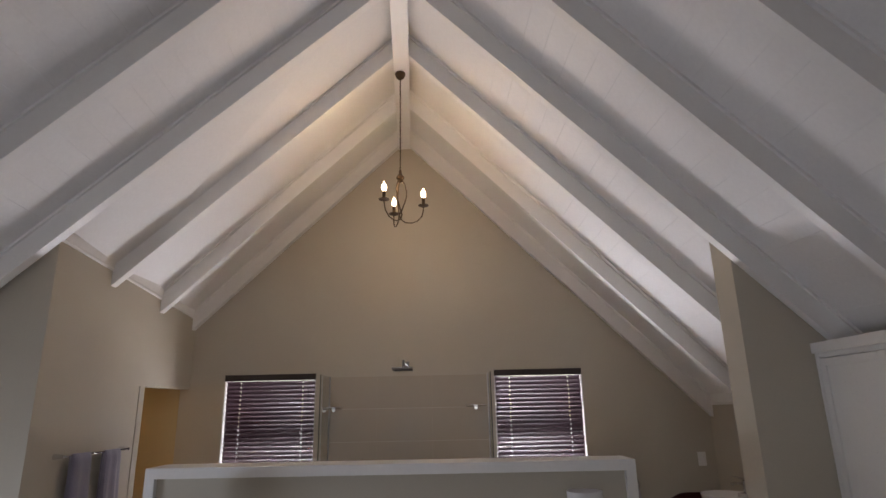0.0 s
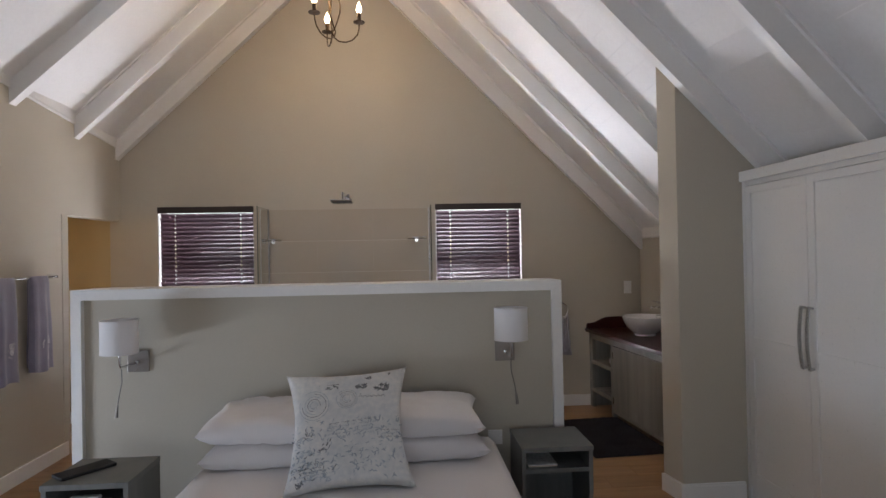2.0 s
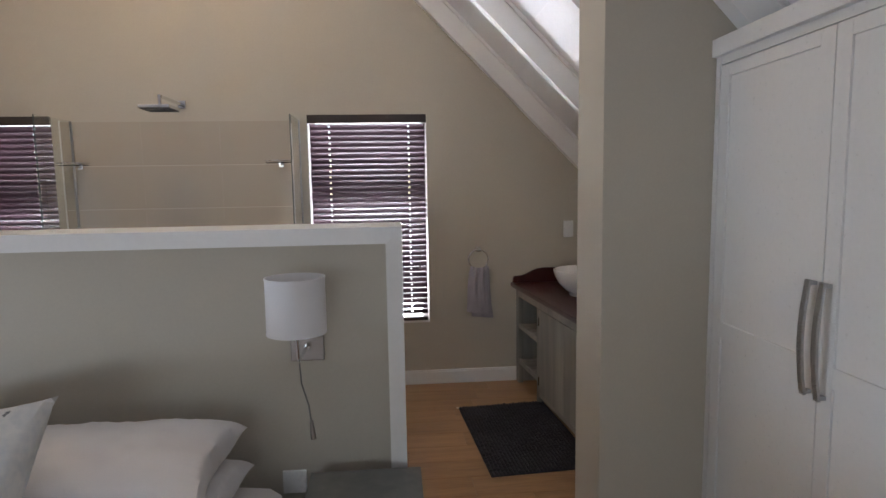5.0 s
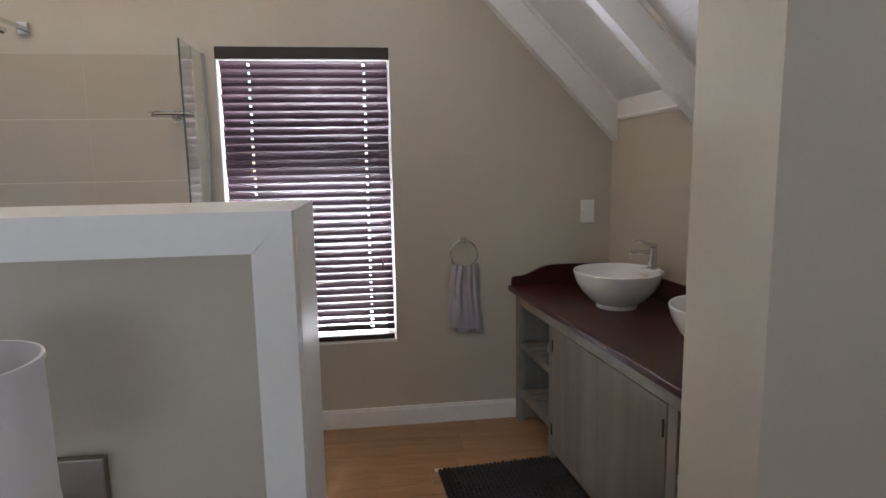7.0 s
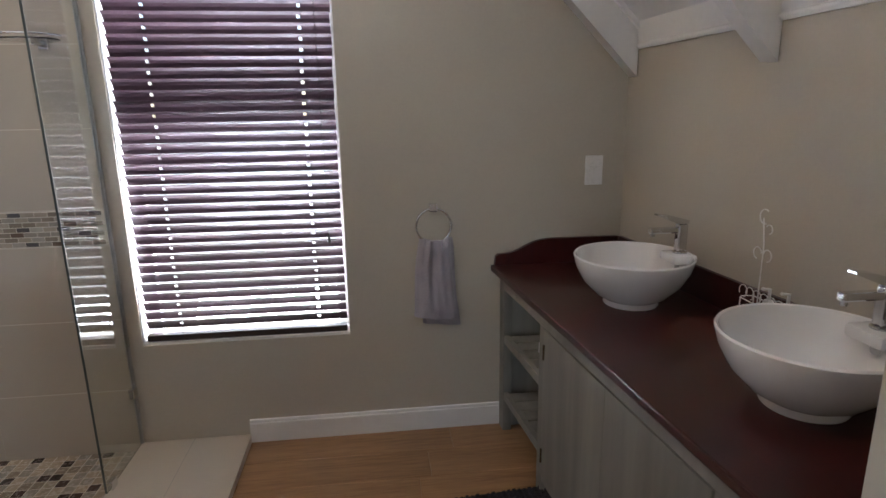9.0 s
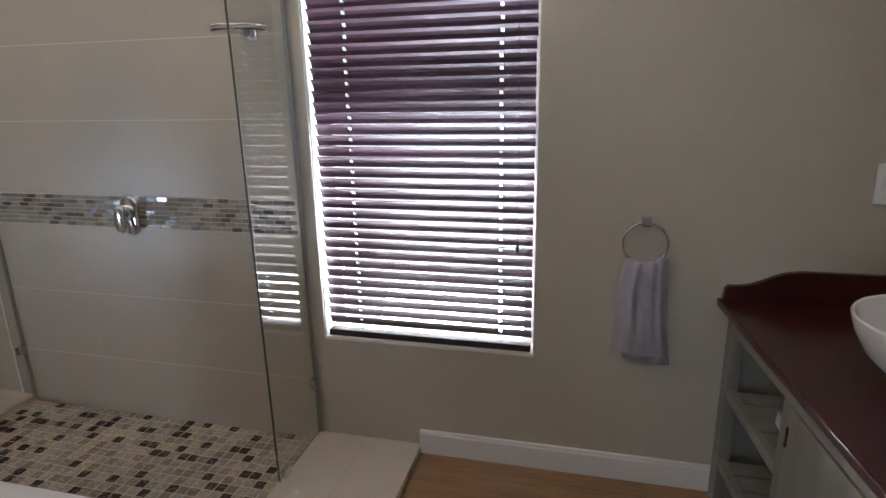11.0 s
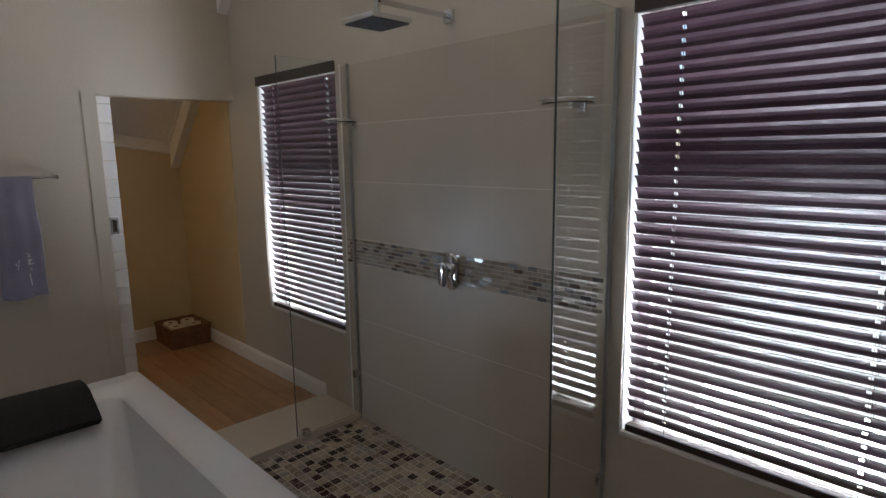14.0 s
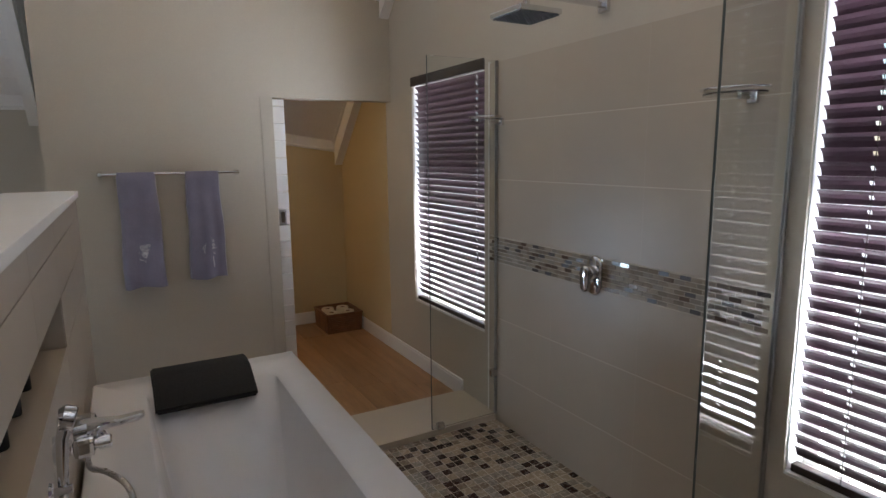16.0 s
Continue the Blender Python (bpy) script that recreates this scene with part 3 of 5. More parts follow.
surround = thing("wall_shower_tiles", (0.77, BACK, 0), "large beige wall tiles round the shower", "tiles")
tagged(surround, kind="structure")
boxes("tile_backing", [(SH0, SH1, BACK - 0.0118, BACK - 0.001, 0, 2.072)], PALE_GROUT, surround)
for z0, z1 in ((0.0, 0.302), (0.305, 0.633), (0.636, 0.962), (1.116, 1.436), (1.439, 1.754), (1.757, 2.075)):
    for k in range(3):
        wide = (SH1 - SH0) / 3
        x0 = SH0 + k * wide
        boxes("tile", [(x0, x0 + wide - 0.0006, BACK - 0.012, BACK - 0.005, z0, z1)], BEIGE_TILE, surround)
boxes("edge_strip", [(SH0 - 0.012, SH0 - 0.001, BACK - 0.014, BACK - 0.001, 0.036, 2.085)], TRIM, surround, 0.002)
boxes("edge_strip", [(SH1 + 0.001, SH1 + 0.012, BACK - 0.014, BACK - 0.001, 0.036, 2.085)], TRIM, surround, 0.002)
for z in (0.9635, 1.1125):
    boxes("border_strip", [(SH0, SH1, BACK - 0.0125, BACK - 0.005, z, z + 0.002)], GROUT, surround)


def glass_panel(x, y0, label):
    g = thing("shower_screen", (x, BACK, 0.04), label, "shower screen", "glass screens of the shower")
    pane = boxes("pane", [(x - 0.004, x + 0.004, y0 + 0.002, BACK - 0.012, 0.045, 2.08)], SHOWER_GLASS, g)
    pane.visible_shadow = False
    boxes("polished_edge", [(x - 0.004, x + 0.004, y0, y0 + 0.002, 0.045, 2.08)], GLASS_EDGE, g)
    boxes("wall_channel", [(x - 0.010, x - 0.0045, BACK - 0.024, BACK - 0.013, 0.04, 2.08), (x + 0.0045, x + 0.010, BACK - 0.024, BACK - 0.013, 0.04, 2.08)], STEEL, g, 0.001)
    for z in (0.30,):
        boxes("clamp", [(x - 0.014, x + 0.014, BACK - 0.055, BACK - 0.012, z - 0.022, z + 0.022)], CHROME, g, 0.003)
    boxes("clamp", [(x - 0.014, x + 0.014, y0 + 0.03, y0 + 0.075, 0.036, 0.075)], CHROME, g, 0.003)
    return g


glass_panel(0.0, 5.93, "clear frameless glass screen at the far end of the shower")
glass_panel(1.625, 6.0, "narrow clear glass screen beside the window, with a dark polished edge")


def corner_shelf(x, side):
    s = thing("glass_shelf", (x, BACK, 1.76), "small oval glass shelf with a chrome rail on the shower wall", "shelf", "glass shelves in the shower")
    cx, cy = x - side * 0.11, BACK - 0.115
    bm = turned(bmesh.new(), [(0, 0), (0.098, 0), (0.1, 0.003), (0.098, 0.006), (0, 0.006)], (cx, cy, 1.757), 32, 1.0, 0.85)
    part("glass_disc", bm, SHOWER_GLASS, s, smooth=True)
    pts = [(cx + 0.104 * math.cos(a), cy + 0.09 * math.sin(a), 1.775) for a in [math.radians(d) for d in range(-200, 21, 12)]]
    part("rail", tube(bmesh.new(), pts, 0.004, 8), CHROME, s, smooth=True)
    part("arm", tube(bmesh.new(), [(cx, cy + 0.02, 1.752), (cx, BACK - 0.014, 1.752)], 0.008, 10), CHROME, s, smooth=True)
    boxes("wall_block", [(cx - 0.018, cx + 0.018, BACK - 0.03, BACK - 0.012, 1.732, 1.776)], CHROME, s, 0.003)


corner_shelf(1.60, 1)
corner_shelf(-0.06, -1)

head = thing("rain_shower", (0.79, BACK, 2.19), "square chrome rain shower head on a wall arm", "shower head")
boxes("wall_plate", [(0.762, 0.818, BACK - 0.022, BACK, 2.165, 2.225)], CHROME, head, 0.005)
boxes("arm", [(0.78, 0.80, 5.955, BACK - 0.02, 2.185, 2.205)], CHROME, head, 0.003)
boxes("drop", [(0.78, 0.80, 5.95, 5.97, 2.128, 2.205)], CHROME, head, 0.003)
boxes("rose", [(0.685, 0.885, 5.86, 6.06, 2.108, 2.128)], CHROME, head, 0.003)
part("spray_plate", box(bmesh.new(), 0.695, 0.875, 5.87, 6.05, 2.1055, 2.108), RUBBER, head)
verts, faces = [], []
for i in range(12):
    for j in range(12):
        x, y, b = 0.697 + i * 0.016, 5.872 + j * 0.016, len(verts)
        for h, z in ((0.005, 2.1056), (0.003, 2.1015)):
            verts += [(x - h, y - h, z), (x + h, y - h, z), (x + h, y + h, z), (x - h, y + h, z)]
        faces += [(b + i2, b + (i2 + 1) % 4, b + 4 + (i2 + 1) % 4, b + 4 + i2) for i2 in range(4)] + [(b + 7, b + 6, b + 5, b + 4)]
me = bpy.data.meshes.new("nozzle_field")
me.from_pydata(verts, [], faces)
me.materials.append(RUBBER)
field = new("nozzle_field", me)
field.parent = head
field.matrix_parent_inverse = head.matrix_basis.inverted()
tagged(field, kind="stuff")


def stadium(w, h, n=12):
    """Outline of an upright slot of width w and height h, as (x, z) pairs."""
    r, pts = w / 2, []
    for k in range(n + 1):
        pts.append((r * math.cos(math.pi * k / n), h / 2 - r + r * math.sin(math.pi * k / n)))
    for k in range(n + 1):
        pts.append((-r * math.cos(math.pi * k / n), -h / 2 + r - r * math.sin(math.pi * k / n)))
    return pts


def domed(w, h, cx, cz, levels, n=12):
    """Slot-shaped discs stacked towards the room: levels are (inset, y) pairs."""
    bm, rows = bmesh.new(), []
    for inset, y in levels:
        rows.append([bm.verts.new((cx + x, y, cz + z)) for x, z in stadium(w - 2 * inset, h - 2 * inset, n)])
    for a, b in zip(rows, rows[1:]):
        for k in range(len(a)):
            bm.faces.new((a[k], a[(k + 1) % len(a)], b[(k + 1) % len(a)], b[k]))
    bm.faces.new(rows[-1])
    bmesh.ops.recalc_face_normals(bm, faces=bm.faces)
    return bm


mixer = thing("shower_mixer", (0.79, BACK, 1.03), "chrome single-lever shower mixer on an upright oval plate", "mixer tap")
Y0 = BACK - 0.012
part("plate", domed(0.095, 0.185, 0.79, 1.025, ((0.0, Y0), (0.0, Y0 - 0.005), (0.004, Y0 - 0.011), (0.012, Y0 - 0.014))), CHROME, mixer, smooth=True)
part("body", turned_y(0.79, 1.04, ((0.034, Y0 - 0.012), (0.034, Y0 - 0.045), (0.030, Y0 - 0.05), (0.0, Y0 - 0.05))), CHROME, mixer, smooth=True)
part("lever", domed(0.056, 0.125, 0.79, 1.018, ((0.004, Y0 - 0.050), (0.0, Y0 - 0.054), (0.0, Y0 - 0.064), (0.004, Y0 - 0.071), (0.012, Y0 - 0.074))), CHROME, mixer, smooth=True)

# ---------- bath ----------
TX0, TX1, TY0, TY1, TZ = -0.08, 1.74, 4.335, 5.19, 0.62


def round_rect(x0, x1, y0, y1, r, z, n=6):
    pts = []
    for cx, cy, a0 in ((x1 - r, y1 - r, 0), (x0 + r, y1 - r, 90), (x0 + r, y0 + r, 180), (x1 - r, y0 + r, 270)):
        for i in range(n + 1):
            a = math.radians(a0 + 90 * i / n)
            pts.append((cx + r * math.cos(a), cy + r * math.sin(a), z))
    return pts


bath = thing("bathtub", (0.83, 4.76, 0), "white rectangular built-in bathtub with a broad rim, against the low wall", "bathtub")
rings = [round_rect(TX0 + 0.02, TX1 - 0.02, TY0, TY1 - 0.02, 0.01, 0.0), round_rect(TX0 + 0.02, TX1 - 0.02, TY0, TY1 - 0.02, 0.01, TZ - 0.05),
         round_rect(TX0, TX1, TY0, TY1, 0.015, TZ - 0.048), round_rect(TX0, TX1, TY0, TY1, 0.015, TZ - 0.005), round_rect(TX0 + 0.006, TX1 - 0.006, TY0 + 0.004, TY1 - 0.006, 0.015, TZ),
         round_rect(0.125, TX1 - 0.12, 4.53, 5.065, 0.05, TZ - 0.002), round_rect(0.14, TX1 - 0.13, 4.54, 5.05, 0.06, TZ - 0.014), round_rect(0.24, TX1 - 0.16, 4.56, 5.03, 0.08, 0.45),
         round_rect(0.44, TX1 - 0.22, 4.60, 4.99, 0.12, 0.22), round_rect(0.52, TX1 - 0.28, 4.65, 4.94, 0.12, 0.18), round_rect(0.8, TX1 - 0.6, 4.75, 4.84, 0.04, 0.175)]
bm = bmesh.new()
vr = [[bm.verts.new(p) for p in r] for r in rings]
for a, b in zip(vr, vr[1:]):
    for k in range(len(a)):
        bm.faces.new((a[k], a[(k + 1) % len(a)], b[(k + 1) % len(a)], b[k]))
bm.faces.new(vr[-1])
bm.faces.new(list(reversed(vr[0])))
bmesh.ops.recalc_face_normals(bm, faces=bm.faces)
part("shell", bm, ACRYLIC, bath, smooth=True)
part("waste", turned(bmesh.new(), [(0, 0.004), (0.03, 0.003), (0.034, 0)], (1.2, 4.8, 0.179), 24), CHROME, bath, smooth=True)

pillow = thing("bath_pillow", (0.05, 4.75, TZ), "black foam bath pillow over the far rim of the bathtub", "pillow")
prof = [(-0.045, TZ + 0.002), (-0.05, TZ + 0.03), (-0.035, TZ + 0.045), (0.03, TZ + 0.05), (0.10, TZ + 0.042), (0.24, TZ - 0.03), (0.25, TZ - 0.045), (0.238, TZ - 0.068), (0.17, TZ - 0.02), (0.125, TZ + 0.002)]
bm = prism(bmesh.new(), prof, "y", 4.555, 4.955)
bmesh.ops.bevel(bm, geom=[e for e in bm.edges], offset=0.008, segments=2, affect="EDGES")
part("cushion", bm, BLACK, pillow, smooth=True)

filler = thing("bath_mixer", (1.1, 4.36, 0.9), "chrome wall-mounted bath mixer with spout, hose and hand shower", "mixer tap")
MX, MZ = 1.12, 0.895
WALL = HB_Y1
for dx in (-0.105, 0.022):
    part("escutcheon", tube(bmesh.new(), [(MX + dx, WALL, MZ), (MX + dx, WALL + 0.008, MZ), (MX + dx, WALL + 0.014, MZ)], [0.034, 0.034, 0.022], 28), CHROME, filler, smooth=True)
    part("wall_leg", tube(bmesh.new(), [(MX + dx, WALL + 0.012, MZ), (MX + dx, WALL + 0.035, MZ)], 0.019, 20), CHROME, filler, smooth=True)
boxes("body", [(MX - 0.13, MX + 0.045, 4.358, 4.404, MZ - 0.026, MZ + 0.022)], CHROME, filler, 0.011)
part("cartridge", turned(bmesh.new(), [(0, 0), (0.026, 0), (0.026, 0.012), (0.023, 0.016), (0, 0.016)], (MX, 4.384, MZ + 0.010), 28), CHROME, filler, smooth=True)
bm = bmesh.new()
rows = []
for y, z, w, t in ((4.362, MZ + 0.030, 0.024, 0.018), (4.39, MZ + 0.031, 0.025, 0.020), (4.42, MZ + 0.024, 0.020, 0.012), (4.46, MZ + 0.019, 0.017, 0.009), (4.50, MZ + 0.019, 0.016, 0.009), (4.515, MZ + 0.021, 0.010, 0.006)):
    rows.append([bm.verts.new((MX - 0.025 + 0.2 * (4.40 - y) + 0.025 * (y < 4.41) + a * w, y, z + b * t)) for a, b in ((-1, -0.5), (-0.7, -1), (0.7, -1), (1, -0.5), (1, 0.5), (0.7, 1), (-0.7, 1), (-1, 0.5))])
for a, b in zip(rows, rows[1:]):
    for k in range(8):
        bm.faces.new((a[k], a[(k + 1) % 8], b[(k + 1) % 8], b[k]))
bm.faces.new(rows[0])
bm.faces.new(rows[-1])
bmesh.ops.recalc_face_normals(bm, faces=bm.faces)
part("lever", bm, CHROME, filler, smooth=True)
part("spout", tube(bmesh.new(), [(MX - 0.07, 4.39, MZ - 0.012), (MX - 0.07, 4.405, MZ - 0.02), (MX - 0.07, 4.415, MZ - 0.045)], [0.020, 0.019, 0.019], 24), CHROME, filler, smooth=True)
part("diverter", tube(bmesh.new(), [(MX + 0.02, 4.404, MZ - 0.004), (MX + 0.02, 4.41, MZ - 0.004), (MX + 0.02, 4.411, MZ - 0.004), (MX + 0.02, 4.436, MZ - 0.004), (MX + 0.02, 4.44, MZ - 0.004)], [0.013, 0.013, 0.0165, 0.0165, 0.013], 24), CHROME, filler, smooth=True)
HX = 1.27
handset = part("hand_shower", tube(bmesh.new(), [(HX, 4.343, 0.835), (HX, 4.345, 0.87), (HX, 4.349, 0.93), (HX, 4.353, 0.975), (HX - 0.005, 4.362, 1.005)], [0.009, 0.011, 0.012, 0.013, 0.015], 18), CHROME, filler, smooth=True)
part("spray_head", tube(bmesh.new(), [(HX - 0.005, 4.352, 1.022), (HX - 0.005, 4.358, 1.022), (HX - 0.005, 4.378, 1.014), (HX - 0.005, 4.381, 1.013)], [0.020, 0.027, 0.027, 0.024], 26), CHROME, handset, smooth=True)
part("bracket_rosette", tube(bmesh.new(), [(HX + 0.01, WALL, 0.86), (HX + 0.01, WALL + 0.006, 0.86)], [0.024, 0.02], 24), CHROME, filler, smooth=True)
part("bracket", tube(bmesh.new(), [(HX + 0.01, WALL + 0.004, 0.86), (HX + 0.01, 4.362, 0.862)], 0.010, 16), CHROME, filler, smooth=True)


def smooth_path(points, n=8):
    """A curve through the points (Catmull-Rom)."""
    pts = [Vector(p) for p in points]
    pts = [pts[0] * 2 - pts[1]] + pts + [pts[-1] * 2 - pts[-2]]
    out = []
    for a, b, c, d in zip(pts, pts[1:], pts[2:], pts[3:]):
        for k in range(n):
            t = k / n
            out.append(0.5 * ((2 * b) + (c - a) * t + (2 * a - 5 * b + 4 * c - d) * t * t + (3 * b - a - 3 * c + d) * t ** 3))
    return out + [pts[-2]]


part("hose_nut", tube(bmesh.new(), [(MX + 0.01, 4.381, MZ - 0.024), (MX + 0.01, 4.382, MZ - 0.044)], [0.011, 0.009], 14), CHROME, filler, smooth=True)
part("hose", tube(bmesh.new(), smooth_path([(MX + 0.01, 4.382, MZ - 0.035), (MX + 0.025, 4.390, MZ - 0.062), (1.19, 4.425, 0.835), (1.25, 4.466, 0.815), (1.30, 4.478, 0.755), (1.33, 4.46, 0.69), (1.335, 4.41, 0.665), (1.31, 4.365, 0.71), (1.28, 4.345, 0.78), (HX, 4.343, 0.84)]), 0.0072, 12), STEEL, filler, smooth=True)

bathwall = thing("wall_bath_tiles", (0.86, HB_Y1, 0), "beige tiles on the low wall above the bath", "tiles")
tagged(bathwall, kind="structure")
for x0, x1, z0, z1 in [(x, x + 0.588, z, zz) for x in (HB_X0 + 0.03, -0.01, 0.58, 1.17, 1.73) for z, zz in ((0.02, 0.326), (0.33, 0.65), (0.654, 0.983), (0.987, 1.148), (1.152, 1.304), (1.308, 1.392))]:
    x1 = min(x1, HB_X1 - 0.031)
    if z0 > 0.98 and z1 < 1.15:
        x0, x1 = (x0, min(x1, 0.60)) if x0 < 0.58 else (max(x0, 1.95), x1)
    if x1 - x0 > 0.02:
        boxes("tile", [(x0, x1, HB_Y1 - 0.016, HB_Y1, z0, z1)], BEIGE_TILE, bathwall)
boxes("recess_lining", [(0.60, 1.95, 4.201, 4.206, 0.99, 1.148), (0.601, 1.949, 4.206, HB_Y1, 0.984, 0.992), (0.601, 0.607, 4.206, HB_Y1 - 0.001, 0.992, 1.148)], BEIGE_TILE, bathwall)
for k, x in enumerate((0.95, 1.12, 1.3)):
    b = thing("toiletry_bottle", (x, 4.25, 0.992), "small dark bottle in the recess over the bath", "bottle", "bottles in the bath recess")
    part("flask", turned(bmesh.new(), [(0, 0), (0.016, 0), (0.017, 0.004), (0.017, 0.045), (0.009, 0.052), (0, 0.052)], (x, 4.25, 0.992), 16), BLACK, b, smooth=True)
    part("cap", turned(bmesh.new(), [(0.009, 0), (0.009, 0.015), (0, 0.016)], (x, 4.25, 1.0445), 12), PLASTIC, b, smooth=True)


# ---------- cloth helpers ----------
def hanging_cloth(name, x0, x1, y_front, z_top, z_bottom, parent, material, axis="y", depth=0.03, folds=3, flare=0.02, seed=1, back=0.0):
    """A folded towel over a rail: a closed sheet whose folds deepen downwards. Along x when axis is y, else along y."""
    rnd = random.Random(seed)
    ph = [rnd.uniform(0, 6.28) for _ in range(4)]
    nu, nv = 30, 26
    bm = bmesh.new()

    def at(u, v, side):
        s = x0 + (x1 - x0) * u + (u - 0.5) * flare * v + 0.004 * math.sin(9 * v + ph[0])
        z = z_top + (z_bottom - z_top) * v + 0.008 * math.sin(7 * u + ph[1]) * v
        wave = (math.sin(u * math.pi * folds * 2 + ph[2] + v * 0.8) * 0.006 + math.sin(u * 17 + ph[3]) * 0.002) * (0.25 + v)
        bulge = depth * (0.45 + 0.25 * v) * (1 - abs(2 * u - 1) ** 4 * 0.5)
        d = wave + (bulge if side else -bulge * 0.5)
        d = d * min(1, (1 - abs(2 * u - 1)) * 12 + 0.25)
        round_top = math.sqrt(max(0.0, min(1, v * 14)))
        d *= 0.35 + 0.65 * round_top
        return (s, y_front - d, z) if axis == "y" else (y_front + d, s, z)
    g = {}
    for side in (0, 1):
        for i in range(nu + 1):
            for j in range(nv + 1):
                g[side, i, j] = bm.verts.new(at(i / nu, j / nv, side))
    for side in (0, 1):
        for i in range(nu):
            for j in range(nv):
                bm.faces.new([g[side, a, b] for a, b in ((i, j), (i + 1, j), (i + 1, j + 1), (i, j + 1))])
    for j in range(nv):
        bm.faces.new((g[0, 0, j], g[0, 0, j + 1], g[1, 0, j + 1], g[1, 0, j]))
        bm.faces.new((g[0, nu, j], g[0, nu, j + 1], g[1, nu, j + 1], g[1, nu, j]))
    for i in range(nu):
        bm.faces.new((g[0, i, 0], g[0, i + 1, 0], g[1, i + 1, 0], g[1, i, 0]))
        bm.faces.new((g[0, i, nv], g[0, i + 1, nv], g[1, i + 1, nv], g[1, i, nv]))
    bmesh.ops.recalc_face_normals(bm, faces=bm.faces)
    return part(name, bm, material, parent, smooth=True)


# ---------- towel ring and towel ----------
ring = thing("towel_ring", (2.97, BACK, 1.075), "chrome towel ring on the beige wall beside the window", "towel ring")
boxes("mount", [(2.952, 2.988, BACK - 0.035, BACK, 1.058, 1.092)], CHROME, ring, 0.004)
part("hoop", torus(bmesh.new(), (2.97, BACK - 0.03, 0.995), 0.077, 0.0052, "y"), CHROME, ring, smooth=True)
tw = thing("hand_towel", (2.965, BACK - 0.03, 0.95), "grey towelling hand towel drawn through a chrome ring in soft folds", "towel")


def drawn_towel(name, cx, y0, z_top, z_bottom, w_top, w_bottom, thick, lean, seed):
    """A towel gathered in a ring: pleats at the top that open and flatten towards the hem."""
    rnd = random.Random(seed)
    nu, nv = 44, 40
    off = Vector((seed * 2.3, seed, 0.5))
    bm, g = bmesh.new(), {}
    for side in (0, 1):
        for i in range(nu + 1):
            for j in range(nv + 1):
                u, v = 2 * i / nu - 1, j / nv
                w = w_top + (w_bottom - w_top) * (v ** 0.7)
                x = cx + u * w / 2 + lean * v + 0.005 * math.sin(5 * v + seed)
                sag = 0.016 * (1 - u * u) * max(0, 1 - v * 3)
                z = z_top - sag + (z_bottom - z_top) * v - 0.010 * v * u
                pleat = (math.cos(u * 9.5 + 1.5 * v + seed) * 0.009 + math.cos(u * 17 - v * 2) * 0.004) * max(0.0, 1 - v) ** 0.8
                crease = noise.noise(Vector((x * 14, z * 9, side)) + off) * 0.013 + noise.noise(Vector((x * 34, z * 26, side * 3)) + off) * 0.004
                body = thick * (1 - abs(u) ** 5) * (0.8 + 0.5 * (1 - v)) * min(1, 0.45 + v * 7)
                ribs = 0.0012 * math.sin(z * 620) if v > 0.80 else 0.0
                d = (body if side else 0) + (pleat + crease + ribs) * (1 if side else 0.35) * (1 - abs(u) ** 8)
                g[side, i, j] = bm.verts.new((x, min(y0 - d, BACK - 0.003), z))
    for side in (0, 1):
        for i in range(nu):
            for j in range(nv):
                bm.faces.new([g[side, a, b] for a, b in ((i, j), (i + 1, j), (i + 1, j + 1), (i, j + 1))])
    for j in range(nv):
        for i in (0, nu):
            bm.faces.new((g[0, i, j], g[0, i, j + 1], g[1, i, j + 1], g[1, i, j]))
    for i in range(nu):
        for j in (0, nv):
            bm.faces.new((g[0, i, j], g[0, i + 1, j], g[1, i + 1, j], g[1, i, j]))
    bmesh.ops.recalc_face_normals(bm, faces=bm.faces)
    return part(name, bm, TOWEL, tw, smooth=True)


drawn_towel("front_fold", 2.975, BACK - 0.026, 0.945, 0.570, 0.135, 0.195, 0.030, -0.008, 3)
drawn_towel("back_fold", 2.985, BACK - 0.006, 0.94, 0.530, 0.13, 0.175, 0.014, 0.016, 8)

